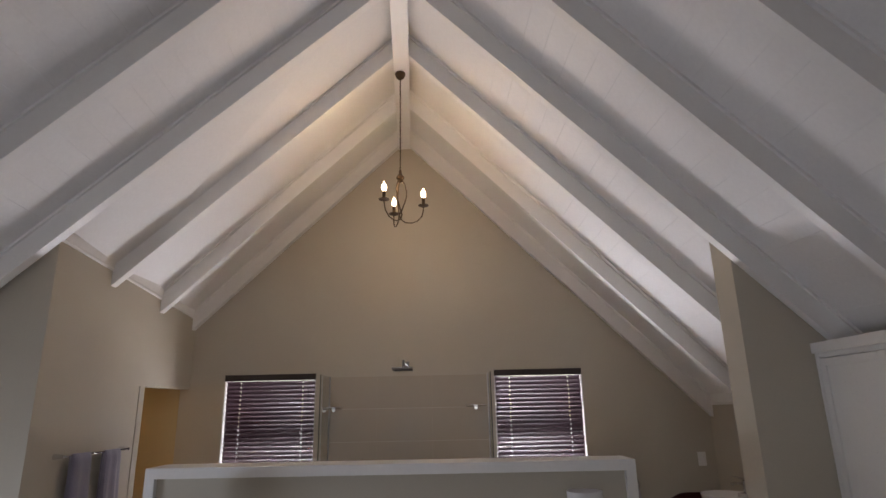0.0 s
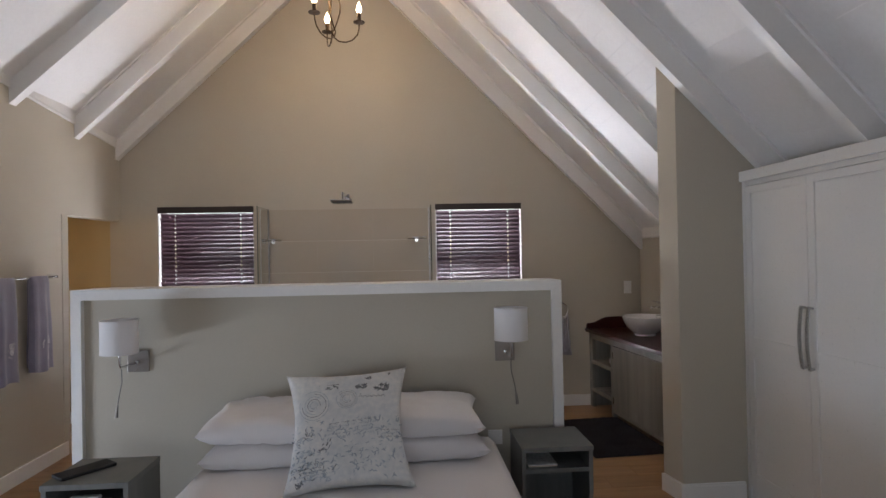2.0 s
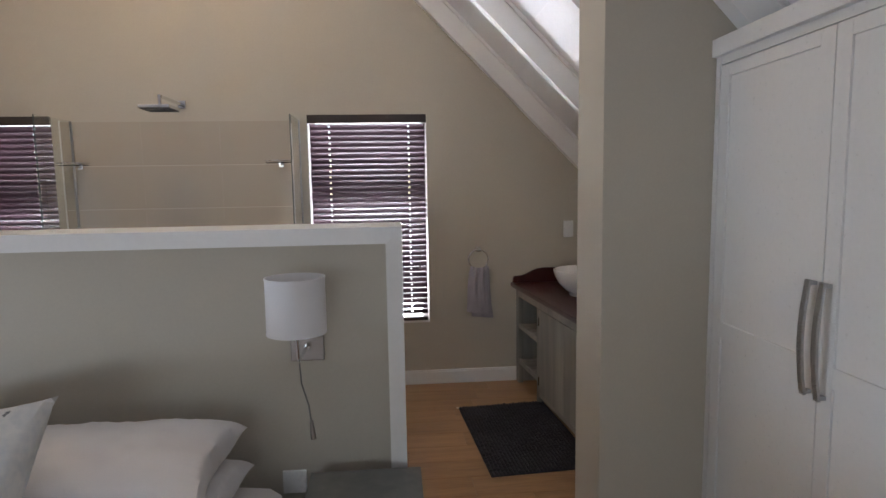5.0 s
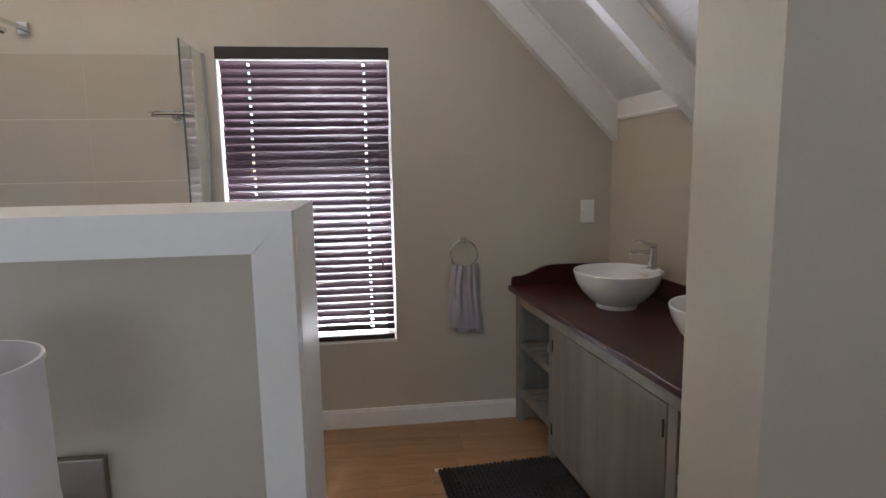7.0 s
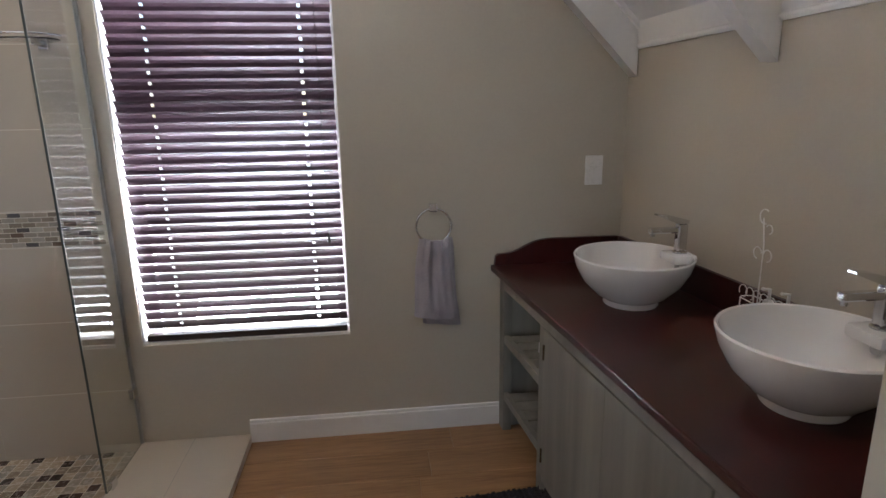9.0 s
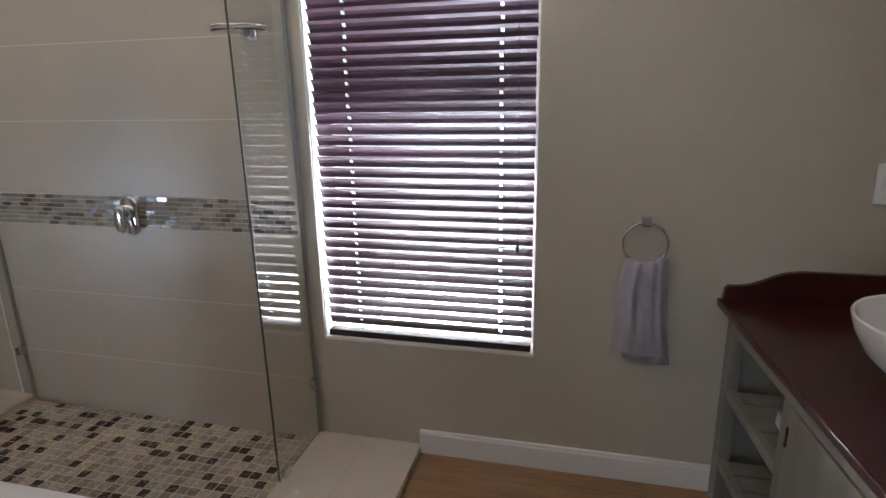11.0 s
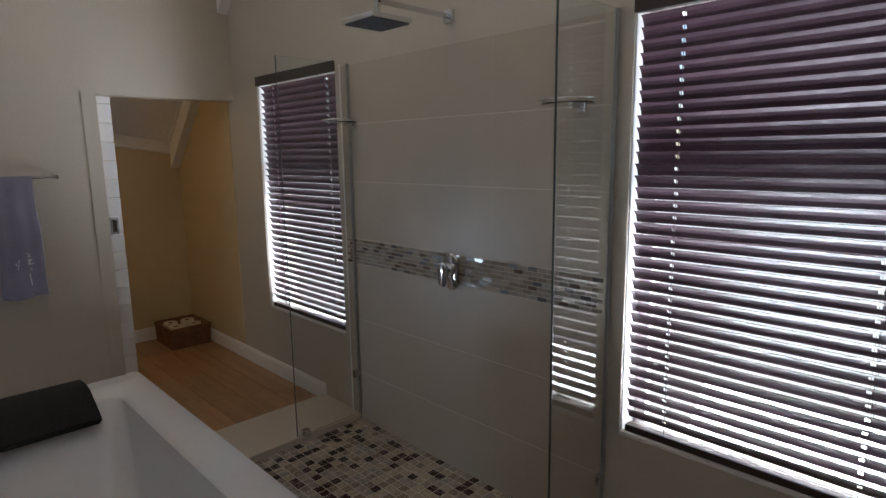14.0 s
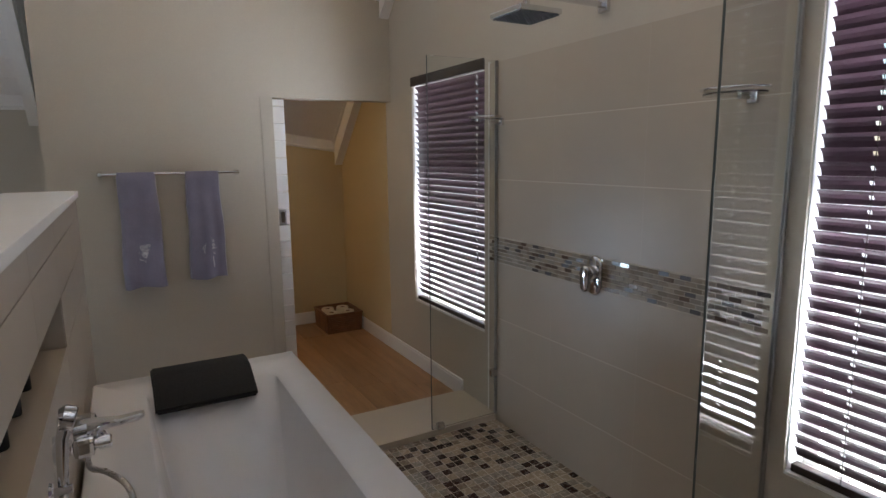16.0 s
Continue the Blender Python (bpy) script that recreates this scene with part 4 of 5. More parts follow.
# ---------- towel rail with two towels ----------
rail = thing("towel_rail", (INNER, 4.81, 1.48), "chrome towel rail on the plastered partition", "towel rail")
part("bar", tube(bmesh.new(), [(-1.385, 4.40, 1.48), (-1.385, 5.22, 1.48)], 0.008, 12), CHROME, rail, smooth=True)
for y in (4.41, 5.21):
    part("mount", tube(bmesh.new(), [(INNER, y, 1.48), (-1.378, y, 1.48)], [0.02, 0.011], 16), CHROME, rail, smooth=True)
for y0, y1, zb, seed in ((4.50, 4.715, 0.765, 5), (4.885, 5.09, 0.785, 9)):
    t = thing("bath_towel", (-1.385, (y0 + y1) / 2, 1.48), "folded lilac-grey towel with white embroidery on a chrome rail", "towel", "towels on the rail")
    hanging_cloth("front_fold", y0, y1, -1.385, 1.492, zb, t, TOWEL_BLUE, "x", 0.075, 2, 0.03, seed)
    hanging_cloth("back_fold", y0 + 0.01, y1 - 0.04, -1.405, 1.488, zb + 0.03, t, TOWEL_BLUE, "x", 0.03, 2, 0.02, seed + 1)
    rnd = random.Random(seed)
    bm = bmesh.new()
    cy = (y0 + y1) / 2 + 0.01
    for k in range(26):
        a, r = rnd.uniform(0, 6.28), rnd.uniform(0.004, 0.042)
        c = (-1.337, cy + r * math.cos(a), 0.99 + 1.5 * r * math.sin(a))
        torus(bm, c, rnd.uniform(0.006, 0.014), 0.0016, "x", rnd.uniform(0, 3), rnd.uniform(4, 6.2), 9)
    tube(bm, [(-1.337, cy + 0.015, 0.93), (-1.337, cy + 0.02, 0.86)], 0.003, 6)
    part("embroidery", bm, LACE, t, kind="stuff")

# ---------- vanity ----------
vanity = thing("vanity_unit", (3.55, 5.3, 0), "greywashed timber vanity with two cupboard doors and open slatted shelves", "vanity")
VX = 3.27
boxes("end_stile", [(VX, VX + 0.04, 6.30, 6.36, 0, 0.765)], GREYWASH, vanity, 0.002)
boxes("end_panel", [(VX + 0.04, EAST - 0.005, 6.34, 6.36, 0.0, 0.765)], GREYWASH, vanity, 0.002)
boxes("apron", [(VX, VX + 0.025, 4.32, 6.30, 0.70, 0.765)], GREYWASH, vanity, 0.002)
for y0, y1 in ((5.825, 5.87), (4.825, 4.876), (4.30, 4.32)):
    boxes("stile", [(VX, VX + 0.04, y0, y1, 0, 0.70)], GREYWASH, vanity, 0.002)
    boxes("partition", [(VX + 0.04, EAST - 0.02, (y0 + y1) / 2 - 0.01, (y0 + y1) / 2 + 0.01, 0.06, 0.762)], GREYWASH, vanity)
boxes("back_panel", [(EAST - 0.02, EAST - 0.006, 4.32, 6.33, 0.06, 0.762)], GREYWASH, vanity)
boxes("bottom_rail", [(VX + 0.002, VX + 0.022, 4.876, 5.825, 0.06, 0.095), (VX + 0.002, VX + 0.022, 4.32, 4.825, 0.06, 0.11)], GREYWASH, vanity)
boxes("bottom_board", [(VX + 0.022, EAST - 0.02, 4.33, 5.84, 0.062, 0.08)], GREYWASH, vanity)
for z in (0.16, 0.445):
    for ya, yb, count in ((5.87, 6.30, 5), (4.32, 4.825, 5)):
        boxes("shelf_rail", [(VX + 0.003, VX + 0.025, ya, yb, z, z + 0.038)], GREYWASH, vanity, 0.002)
        wide = (yb - ya - 0.01) / count
        for k in range(count):
            y = ya + 0.006 + k * wide
            boxes("shelf_slat", [(VX + 0.026, EAST - 0.022, y, y + wide - 0.011, z + 0.02, z + 0.038)], GREYWASH, vanity, 0.002)
for y0, y1, hinge in ((5.352, 5.822, 5.812), (4.879, 5.350, 4.89)):
    d = boxes("door", [(VX - 0.004, VX + 0.016, y0, y1, 0.098, 0.697)], GREYWASH, vanity, 0.002)
    for z in (0.18, 0.61):
        part("hinge", tube(bmesh.new(), [(VX - 0.006, hinge, z - 0.03), (VX - 0.006, hinge, z + 0.03)], 0.004, 8), BRONZE, d)
# thin dark strip colours in the shade of the gap above the doors
boxes("door_stop_gap", [(VX - 0.0045, VX - 0.0035, 5.30, 5.44, 0.6975, 0.6995)], JOINT, vanity)

top = thing("countertop", (3.55, 5.3, 0.765), "polished dark mahogany vanity top with a shaped upstand along the walls", "countertop")
boxes("slab", [(3.230, EAST - 0.001, 4.24, BACK - 0.001, 0.772, 0.80)], MAHOGANY, top, 0.006)
boxes("moulding", [(3.242, 3.262, 4.24, BACK - 0.002, 0.762, 0.774)], MAHOGANY, top, 0.003)
out = [(3.245, 0.80), (EAST - 0.02, 0.80), (EAST - 0.02, 0.915), (3.49, 0.915)]
for k in range(13):
    u = k / 12
    out.append((3.47 - 0.175 * u, 0.912 - 0.052 * (0.5 - 0.5 * math.cos(math.pi * u)) - 0.006 * u))
out += [(3.262, 0.853), (3.25, 0.842)]
part("upstand_end", prism(bmesh.new(), out, "y", BACK - 0.022, BACK - 0.001), MAHOGANY, top)
boxes("upstand_long", [(EAST - 0.021, EAST - 0.001, 4.24, BACK - 0.023, 0.80, 0.915)], MAHOGANY, top, 0.003)

# the unit follows the slant of the wall behind it
for unit in (vanity, top):
    for p in unit.children_recursive:
        if p.type == "MESH":
            for v in p.data.vertices:
                v.co.x += (0.091 + 0.024 * (v.co.x - 3.235) / 0.6) * (BACK - v.co.y)


def basin(cx, cy, label, tap=True):
    b = thing("washbasin", (cx, cy, 0.80), label, "washbasin", "basins on the vanity")
    prof = [(0, 0.0), (0.095, 0.0), (0.098, 0.006), (0.096, 0.02), (0.13, 0.04), (0.172, 0.085), (0.198, 0.135), (0.207, 0.168), (0.2085, 0.176), (0.205, 0.181), (0.199, 0.178), (0.192, 0.16), (0.176, 0.115), (0.14, 0.07), (0.09, 0.044), (0.03, 0.036), (0.022, 0.03), (0, 0.03)]
    part("bowl", turned(bmesh.new(), prof, (cx, cy, 0.80), 64), CERAMIC, b, smooth=True)
    bm = bmesh.new()
    box(bm, cx + 0.125, cx + 0.215, cy - 0.055, cy + 0.055, 0.945, 0.979, 0.012)
    part("tap_ledge", bm, CERAMIC, b, smooth=True)
    part("waste", turned(bmesh.new(), [(0, 0.006), (0.018, 0.005), (0.021, 0)], (cx, cy, 0.831), 20), CHROME, b, smooth=True)
    ov = turned(bmesh.new(), [(0, 0.004), (0.008, 0.004), (0.013, 0.0)], (0, 0, 0), 20, 1.0, 1.3)
    bmesh.ops.rotate(ov, verts=ov.verts, matrix=Matrix.Rotation(radians(-75), 3, "Y"))
    bmesh.ops.translate(ov, verts=ov.verts, vec=(cx + 0.168, cy, 0.925))
    part("overflow", ov, STEEL, b, smooth=True)
    t = thing("basin_tap", (cx + 0.175, cy, 0.979), "chrome single-lever basin tap behind the round basin", "tap", "taps on the vanity")
    part("base", turned(bmesh.new(), [(0, 0), (0.026, 0), (0.026, 0.004), (0.02, 0.008), (0, 0.008)], (cx + 0.175, cy, 0.979), 24), CHROME, t, smooth=True)
    boxes("column", [(cx + 0.157, cx + 0.193, cy - 0.015, cy + 0.015, 0.985, 1.085)], CHROME, t, 0.006)
    boxes("spout", [(cx + 0.055, cx + 0.16, cy - 0.013, cy + 0.013, 1.052, 1.073)], CHROME, t, 0.005)
    part("nozzle", turned(bmesh.new(), [(0, 0), (0.009, 0), (0.009, 0.014), (0, 0.014)], (cx + 0.067, cy, 1.042), 14), CHROME, t, smooth=True)
    bm = prism(bmesh.new(), [(cx + 0.195, 1.086), (cx + 0.195, 1.098), (cx + 0.12, 1.118), (cx + 0.075, 1.124), (cx + 0.075, 1.118), (cx + 0.155, 1.086)], "y", cy - 0.013, cy + 0.013)
    part("lever", bm, CHROME, t)


basin(3.625, 5.78, "round white ceramic basin standing on the mahogany vanity top")
basin(3.71, 5.02, "round white ceramic basin beside the soap holder on the vanity")

CX = 3.88
caddy = thing("soap_caddy", (CX, 5.460, 0.80), "white scrolled wire holder with a tall ornament on the vanity", "holder")
bm = bmesh.new()
for z in (0.803, 0.90):
    pts = [p for p in round_rect(CX - 0.025, CX + 0.025, 5.270, 5.510, 0.02, z)]
    tube(bm, pts + [pts[0]], 0.002, 6)
part("frame", bm, PLASTIC, caddy)
for k in range(7):
    part("scroll", torus(bmesh.new(), (CX - 0.024, 5.290 + 0.033 * k, 0.925), 0.019, 0.0017, "x", -0.6, 4.4, 18), PLASTIC, caddy)
for x, y in ((CX - 0.023, 5.280), (CX - 0.023, 5.500), (CX + 0.023, 5.280), (CX + 0.023, 5.500)):
    part("leg", tube(bmesh.new(), [(x, y, 0.80), (x, y, 0.90)], 0.0022, 6), PLASTIC, caddy)
part("stem", tube(bmesh.new(), [(CX, 5.450, 0.80), (CX, 5.450, 1.08), (CX, 5.465, 1.16)], 0.0022, 6), PLASTIC, caddy)
for y, z, r, a0, a1 in ((5.430, 1.05, 0.018, 0, 4.6), (5.475, 1.05, 0.018, -1.5, 3.1), (5.460, 1.165, 0.022, -2.0, 2.2), (5.435, 1.13, 0.014, 0.5, 4.5)):
    part("curl", torus(bmesh.new(), (CX, y, z), r, 0.0019, "x", a0, a1, 18), PLASTIC, caddy)
for y, h in ((5.400, 0.15), (5.320, 0.16)):
    s = thing("soap_bottle", (CX, y, 0.805), "clear soap bottle with a white pump in the wire holder", "bottle", "soap bottles on the vanity")
    part("flask", turned(bmesh.new(), [(0, 0), (0.020, 0), (0.022, 0.008), (0.022, 0.1), (0.012, 0.12), (0, 0.12)], (CX, y, 0.802), 20), PLASTIC, s, smooth=True)
    part("pump", tube(bmesh.new(), [(CX, y, 0.92), (CX, y, 0.805 + h), (CX - 0.025, y, 0.808 + h)], 0.005, 8), PLASTIC, s)

wash = thing("face_cloths", (3.5, 5.95, 0.483), "folded pale face cloths on the open vanity shelf", "cloth")
bm = bmesh.new()
for k in range(3):
    box(bm, 3.38, 3.54, 5.90 + 0.004 * k, 6.10 - 0.003 * k, 0.484 + 0.017 * k, 0.50 + 0.017 * k, 0.006)
part("cloth_stack", bm, TOWEL, wash, smooth=True)

# ---------- bath mat ----------
mat = thing("bath_mat", (3.07, 5.34, 0), "charcoal woven bath mat on the oak floor before the vanity", "mat")
M = pose(3.085, 5.345, 0.0, 0, 0, 4.0)
bm = bmesh.new()
box(bm, -0.31, 0.31, -0.49, 0.49, 0.001, 0.012, 0.004)
bmesh.ops.transform(bm, matrix=M, verts=bm.verts)
part("backing", bm, RUG, mat)
verts, faces = [], []
rnd = random.Random(4)
for i in range(29):
    for j in range(70):
        x, y = -0.30 + i * 0.0212, -0.483 + j * 0.0139
        r, h = rnd.uniform(0.0075, 0.0098), rnd.uniform(0.018, 0.026)
        b = len(verts)
        for dx, dy in ((-1, -0.6), (1, -0.6), (1, 0.6), (-1, 0.6)):
            verts.append(M @ Vector((x + dx * r, y + dy * r, 0.010)))
        for dx, dy in ((-1, -0.6), (1, -0.6), (1, 0.6), (-1, 0.6)):
            verts.append(M @ Vector((x + dx * r * 0.62, y + dy * r * 0.6, h)))
        faces += [(b, b + 1, b + 5, b + 4), (b + 1, b + 2, b + 6, b + 5), (b + 2, b + 3, b + 7, b + 6), (b + 3, b, b + 4, b + 7), (b + 4, b + 5, b + 6, b + 7)]
me = bpy.data.meshes.new("pile")
me.from_pydata(verts, [], faces)
me.materials.append(RUG)
loops = new("pile", me)
loops.parent = mat
loops.matrix_parent_inverse = mat.matrix_basis.inverted()
tagged(loops, kind="stuff")
bm = bmesh.new()
box(bm, -0.325, -0.285, 0.478, 0.505, 0.008, 0.011)
bmesh.ops.transform(bm, matrix=M, verts=bm.verts)
part("care_label", bm, PAPER, mat)

# ---------- washroom ----------
basket = thing("paper_basket", (-2.315, 6.18, 0), "brown wicker basket of toilet rolls on the oak floor", "basket")
BX0, BX1, BY0, BY1 = -2.50, -2.13, 6.02, 6.34
bm = bmesh.new()
for k in range(9):
    z, g = 0.012 + k * 0.018, 0.0008 * k
    for u in range(2):
        box(bm, BX0 - g, BX1 + g, (BY0 - g, BY1 + g - 0.014)[u], (BY0 - g + 0.014, BY1 + g)[u], z - 0.008, z + 0.008, 0.003)
        box(bm, (BX0 - g, BX1 + g - 0.014)[u], (BX0 - g + 0.014, BX1 + g)[u], BY0 - g + 0.0145, BY1 + g - 0.0145, z - 0.0075, z + 0.0075, 0.003)
part("weave", bm, WICKER, basket, kind="stuff")
boxes("base", [(BX0 + 0.015, BX1 - 0.015, BY0 + 0.015, BY1 - 0.015, 0.002, 0.012)], WICKER, basket)
boxes("rim", [(BX0 - 0.01, BX1 + 0.01, BY0 - 0.012, BY0 + 0.008, 0.165, 0.182), (BX0 - 0.01, BX1 + 0.01, BY1 - 0.008, BY1 + 0.012, 0.165, 0.182), (BX0 - 0.012, BX0 + 0.008, BY0 + 0.008, BY1 - 0.008, 0.165, 0.182), (BX1 - 0.008, BX1 + 0.012, BY0 + 0.008, BY1 - 0.008, 0.165, 0.182)], WICKER, basket, 0.005)
for x, y in ((-2.40, 6.11), (-2.25, 6.10), (-2.39, 6.25), (-2.24, 6.25)):
    t = thing("toilet_roll", (x, y, 0.012), "white toilet roll standing in the wicker basket", "toilet roll", "toilet rolls in the basket")
    part("paper", turned(bmesh.new(), [(0.022, 0.02), (0.022, 0.16), (0.055, 0.162), (0.057, 0.158), (0.057, 0.004), (0.055, 0), (0.022, 0)], (x, y, 0.0125), 28), PAPER, t, smooth=True)
    part("core", turned(bmesh.new(), [(0, 0.10), (0.0215, 0.10), (0.0215, 0.158)], (x, y, 0.0125), 20), WICKER, t)


# ---------- bed ----------
bed = thing("bed", (1.07, 2.95, 0), "double bed made up with a plain white sheet", "bed")
BX0, BX1, BY0, BY1, BZ = 0.245, 1.90, 1.96, 3.94, 0.50


def bed_section(y):
    pts = []
    lean = 0.03
    for x, z in ((BX0 - lean, 0.14), (BX0 - lean * 0.7, 0.28), (BX0 - 0.004, 0.42), (BX0 + 0.012, 0.465), (BX0 + 0.05, 0.492)):
        pts.append((x, z))
    for k in range(1, 16):
        pts.append((BX0 + 0.05 + (BX1 - BX0 - 0.1) * k / 16, BZ + 0.006 * math.sin(math.pi * k / 16)))
    for x, z in ((BX1 - 0.05, 0.492), (BX1 - 0.012, 0.465), (BX1 + 0.004, 0.42), (BX1 + lean * 0.7, 0.28), (BX1 + lean, 0.14)):
        pts.append((x, z))
    return pts


bm = bmesh.new()
rows = []
NY = 60
for j in range(NY + 1):
    y = BY0 + (BY1 - BY0) * j / NY
    row = []
    for i, (x, z) in enumerate(bed_section(y)):
        n1 = noise.noise(Vector((x * 2.2, y * 2.2, z * 3)))
        n2 = noise.noise(Vector((x * 7, y * 5, z * 5 + 4)))
        drop = 0.0
        if j < 3:
            drop = (0.035, 0.012, 0.003)[j]
        side = 1 if z < 0.45 else 0
        row.append(bm.verts.new((x + side * 0.012 * n2, y + (-0.0 if j else 0.02), max(0.12, z + (1 - side) * (0.006 * n1 + 0.003 * n2) - drop))))
    rows.append(row)
for a, b in zip(rows, rows[1:]):
    for i in range(len(a) - 1):
        bm.faces.new((a[i], a[i + 1], b[i + 1], b[i]))
bm.faces.new(rows[0])
bm.faces.new(list(reversed(rows[-1])))
bmesh.ops.recalc_face_normals(bm, faces=bm.faces)
part("sheet", bm, LINEN, bed, smooth=True)
boxes("base", [(BX0 + 0.03, BX1 - 0.03, BY0 + 0.05, BY1 - 0.01, 0.06, 0.30)], NIGHT, bed, 0.01)
for x in (BX0 + 0.1, BX1 - 0.1):
    for y in (BY0 + 0.15, BY1 - 0.15):
        part("leg", tube(bmesh.new(), [(x, y, 0), (x, y, 0.07)], 0.025, 14), NIGHT, bed)


def pillow_mesh(w, d, h, seed, rim=0.0, crease=0.006):
    """A stuffed pillow: full in the middle, thin and puckered along its seam."""
    n = 34
    bm = bmesh.new()
    off = Vector((seed * 3.1, seed * 1.7, seed))
    g = {}
    for side in (1, -1):
        for i in range(n + 1):
            for j in range(n + 1):
                u, v = 2 * i / n - 1, 2 * j / n - 1
                fu, fv = max(0, 1 - abs(u) ** 3.2), max(0, 1 - abs(v) ** 3.2)
                full = (fu * fv) ** 0.36
                pinch = 1 - 0.045 * (1 - abs(v)) * abs(u) ** 6 * 2
                x, y = u * w / 2 * (1 - 0.05 * (1 - v * v) * abs(u) ** 8), v * d / 2 * (1 - 0.06 * (1 - u * u) * abs(v) ** 8)
                nn = noise.noise(Vector((x * 6, y * 6, side)) + off) * crease * 1.6 + noise.noise(Vector((x * 16, y * 16, side * 2)) + off) * crease * 0.7
                near = (abs(u) > 0.8 or abs(v) > 0.8)
                pucker = 0.004 * math.sin((u if abs(v) > abs(u) else v) * 42 + seed) * (1 if near else 0) * full
                z = side * (h / 2 * full + (nn + pucker) * full)
                if i in (0, n) or j in (0, n):
                    if side == -1:
                        g[side, i, j] = g[1, i, j]
                        continue
                    z = 0.002 * math.sin(9 * u + 7 * v)
                g[side, i, j] = bm.verts.new((x * pinch, y, z))
    for side in (1, -1):
        for i in range(n):
            for j in range(n):
                q = [g[side, a, b] for a, b in ((i, j), (i + 1, j), (i + 1, j + 1), (i, j + 1))]
                if len(set(q)) > 2:
                    bm.faces.new(q if side > 0 else list(reversed(q)))
    if rim:
        tube_pts = [(sx * w / 2, sy * d / 2, 0) for sx, sy in ((-1, -1), (1, -1), (1, 1), (-1, 1), (-1, -1))]
    return bm


def put(bm, m):
    bmesh.ops.transform(bm, matrix=m, verts=bm.verts)
    return bm


for x, z, ry, rz, rx, label, seed, w in (
        (1.40, 0.572, 0, 0.5, 2, "plump white pillow lying flat on the sheet under another", 1, 0.80), (1.39, 0.712, 1, -0.5, 5, "plump white pillow on top of another beside the cushion", 2, 0.78),
        (0.69, 0.568, 0, 1.5, 2, "creased white pillow lying on the sheet under another", 3, 0.80), (0.68, 0.708, 0, -3, 6, "creased white pillow on top of another, its corner drooping", 4, 0.80)):
    p = thing("bed_pillow", (x, 3.71, z - 0.07), label, "pillow", "pillows at the head of the bed")
    part("pillowcase", put(pillow_mesh(w, 0.47, 0.158, seed, crease=0.009 if seed < 3 else 0.017), pose(x, 3.71, z, rx, ry, rz)), LINEN, p, smooth=True)

# ---------- printed cushion ----------
CUSHION = surface("printed_cushion_cloth", (0.70, 0.68, 0.65), 0.9, 0.05, 9.0, 45, 0.35, 0.001, dark=(0.54, 0.55, 0.56))
cush = thing("printed_cushion", (1.03, 3.3, 0.5), "square white cushion printed with grey script, leaning on pillows", "cushion")
CM = pose(1.072, 3.36, 0.742, 52, 0, 2.0) @ pose(0, 0, 0, 0, 0, 2.5)
S = 0.61
bm = pillow_mesh(S, S, 0.17, 7, crease=0.005)
surf = {}
for v in bm.verts:
    if v.co.z > 0:
        surf[round((v.co.x / S + 0.5) * 34), round((v.co.y / S + 0.5) * 34)] = v.co.z


def face_z(x, y):
    fu, fv = max(0, 1 - abs(2 * x / S) ** 3.2), max(0, 1 - abs(2 * y / S) ** 3.2)
    return 0.085 * (fu * fv) ** 0.45 + 0.0035


def pinch(bm):
    """Draws the sides in between the pointed corners."""
    for v in bm.verts:
        u, w = 2 * v.co.x / S, 2 * v.co.y / S
        v.co.x *= 1.03 - 0.085 * (1 - min(1, w * w)) * u * u
        v.co.y *= 1.03 - 0.085 * (1 - min(1, u * u)) * w * w
    return bm


part("cover", put(pinch(bm), CM), CUSHION, cush, smooth=True)
rnd = random.Random(12)


def flat_strip(bm, pts, w):
    """A thin printed line that lies on the cushion's face."""
    prev = None
    for i, (x, y) in enumerate(pts):
        x2, y2 = pts[min(i + 1, len(pts) - 1)]
        x1, y1 = pts[max(i - 1, 0)]
        dx, dy = x2 - x1, y2 - y1
        k = math.hypot(dx, dy) or 1
        nx, ny = -dy / k * w / 2, dx / k * w / 2
        a = bm.verts.new((x + nx, y + ny, face_z(x + nx, y + ny)))
        b = bm.verts.new((x - nx, y - ny, face_z(x - nx, y - ny)))
        if prev:
            bm.faces.new((prev[0], prev[1], b, a))
        prev = (a, b)


ink, pale = bmesh.new(), bmesh.new()
for cx, cy, r in ((-0.16, 0.10, 0.075), (0.0, 0.12, 0.05)):
    for k in range(5):
        rr = r * (1 - k * 0.19)
        a0 = rnd.uniform(0, 6)
        flat_strip(ink if k % 2 else pale, [(cx + rr * math.cos(a0 + t * 0.33), cy + rr * math.sin(a0 + t * 0.33)) for t in range(rnd.randint(13, 19))], 0.0022)
for x0, x1, y_top, count, tilt in ((-0.11, 0.12, -0.005, 5, 0.07), (-0.25, -0.12, -0.185, 5, 0.03), (0.13, 0.26, -0.05, 3, 0.0), (-0.26, -0.20, 0.26, 3, 0.0)):
    for row in range(count):
        y, x = y_top - row * 0.0165, x0 + rnd.uniform(0, 0.03)
        target = ink if rnd.random() < 0.75 else pale
        while x < x1:
            n = rnd.randint(4, 10)
            pts = [(x + t * 0.0024, y + 0.0038 * math.sin(t * 1.9 + rnd.uniform(-0.6, 0.6)) + (x - x0 + t * 0.0024) * tilt) for t in range(n * 2)]
            if pts[-1][0] < 0.27:
                flat_strip(target, pts, 0.0017)
            x += n * 0.0048 + 0.009
cap = [(-0.085 + 0.048 * math.cos(math.radians(a)), 0.205 + 0.036 * math.sin(math.radians(a))) for a in range(0, 181, 12)]
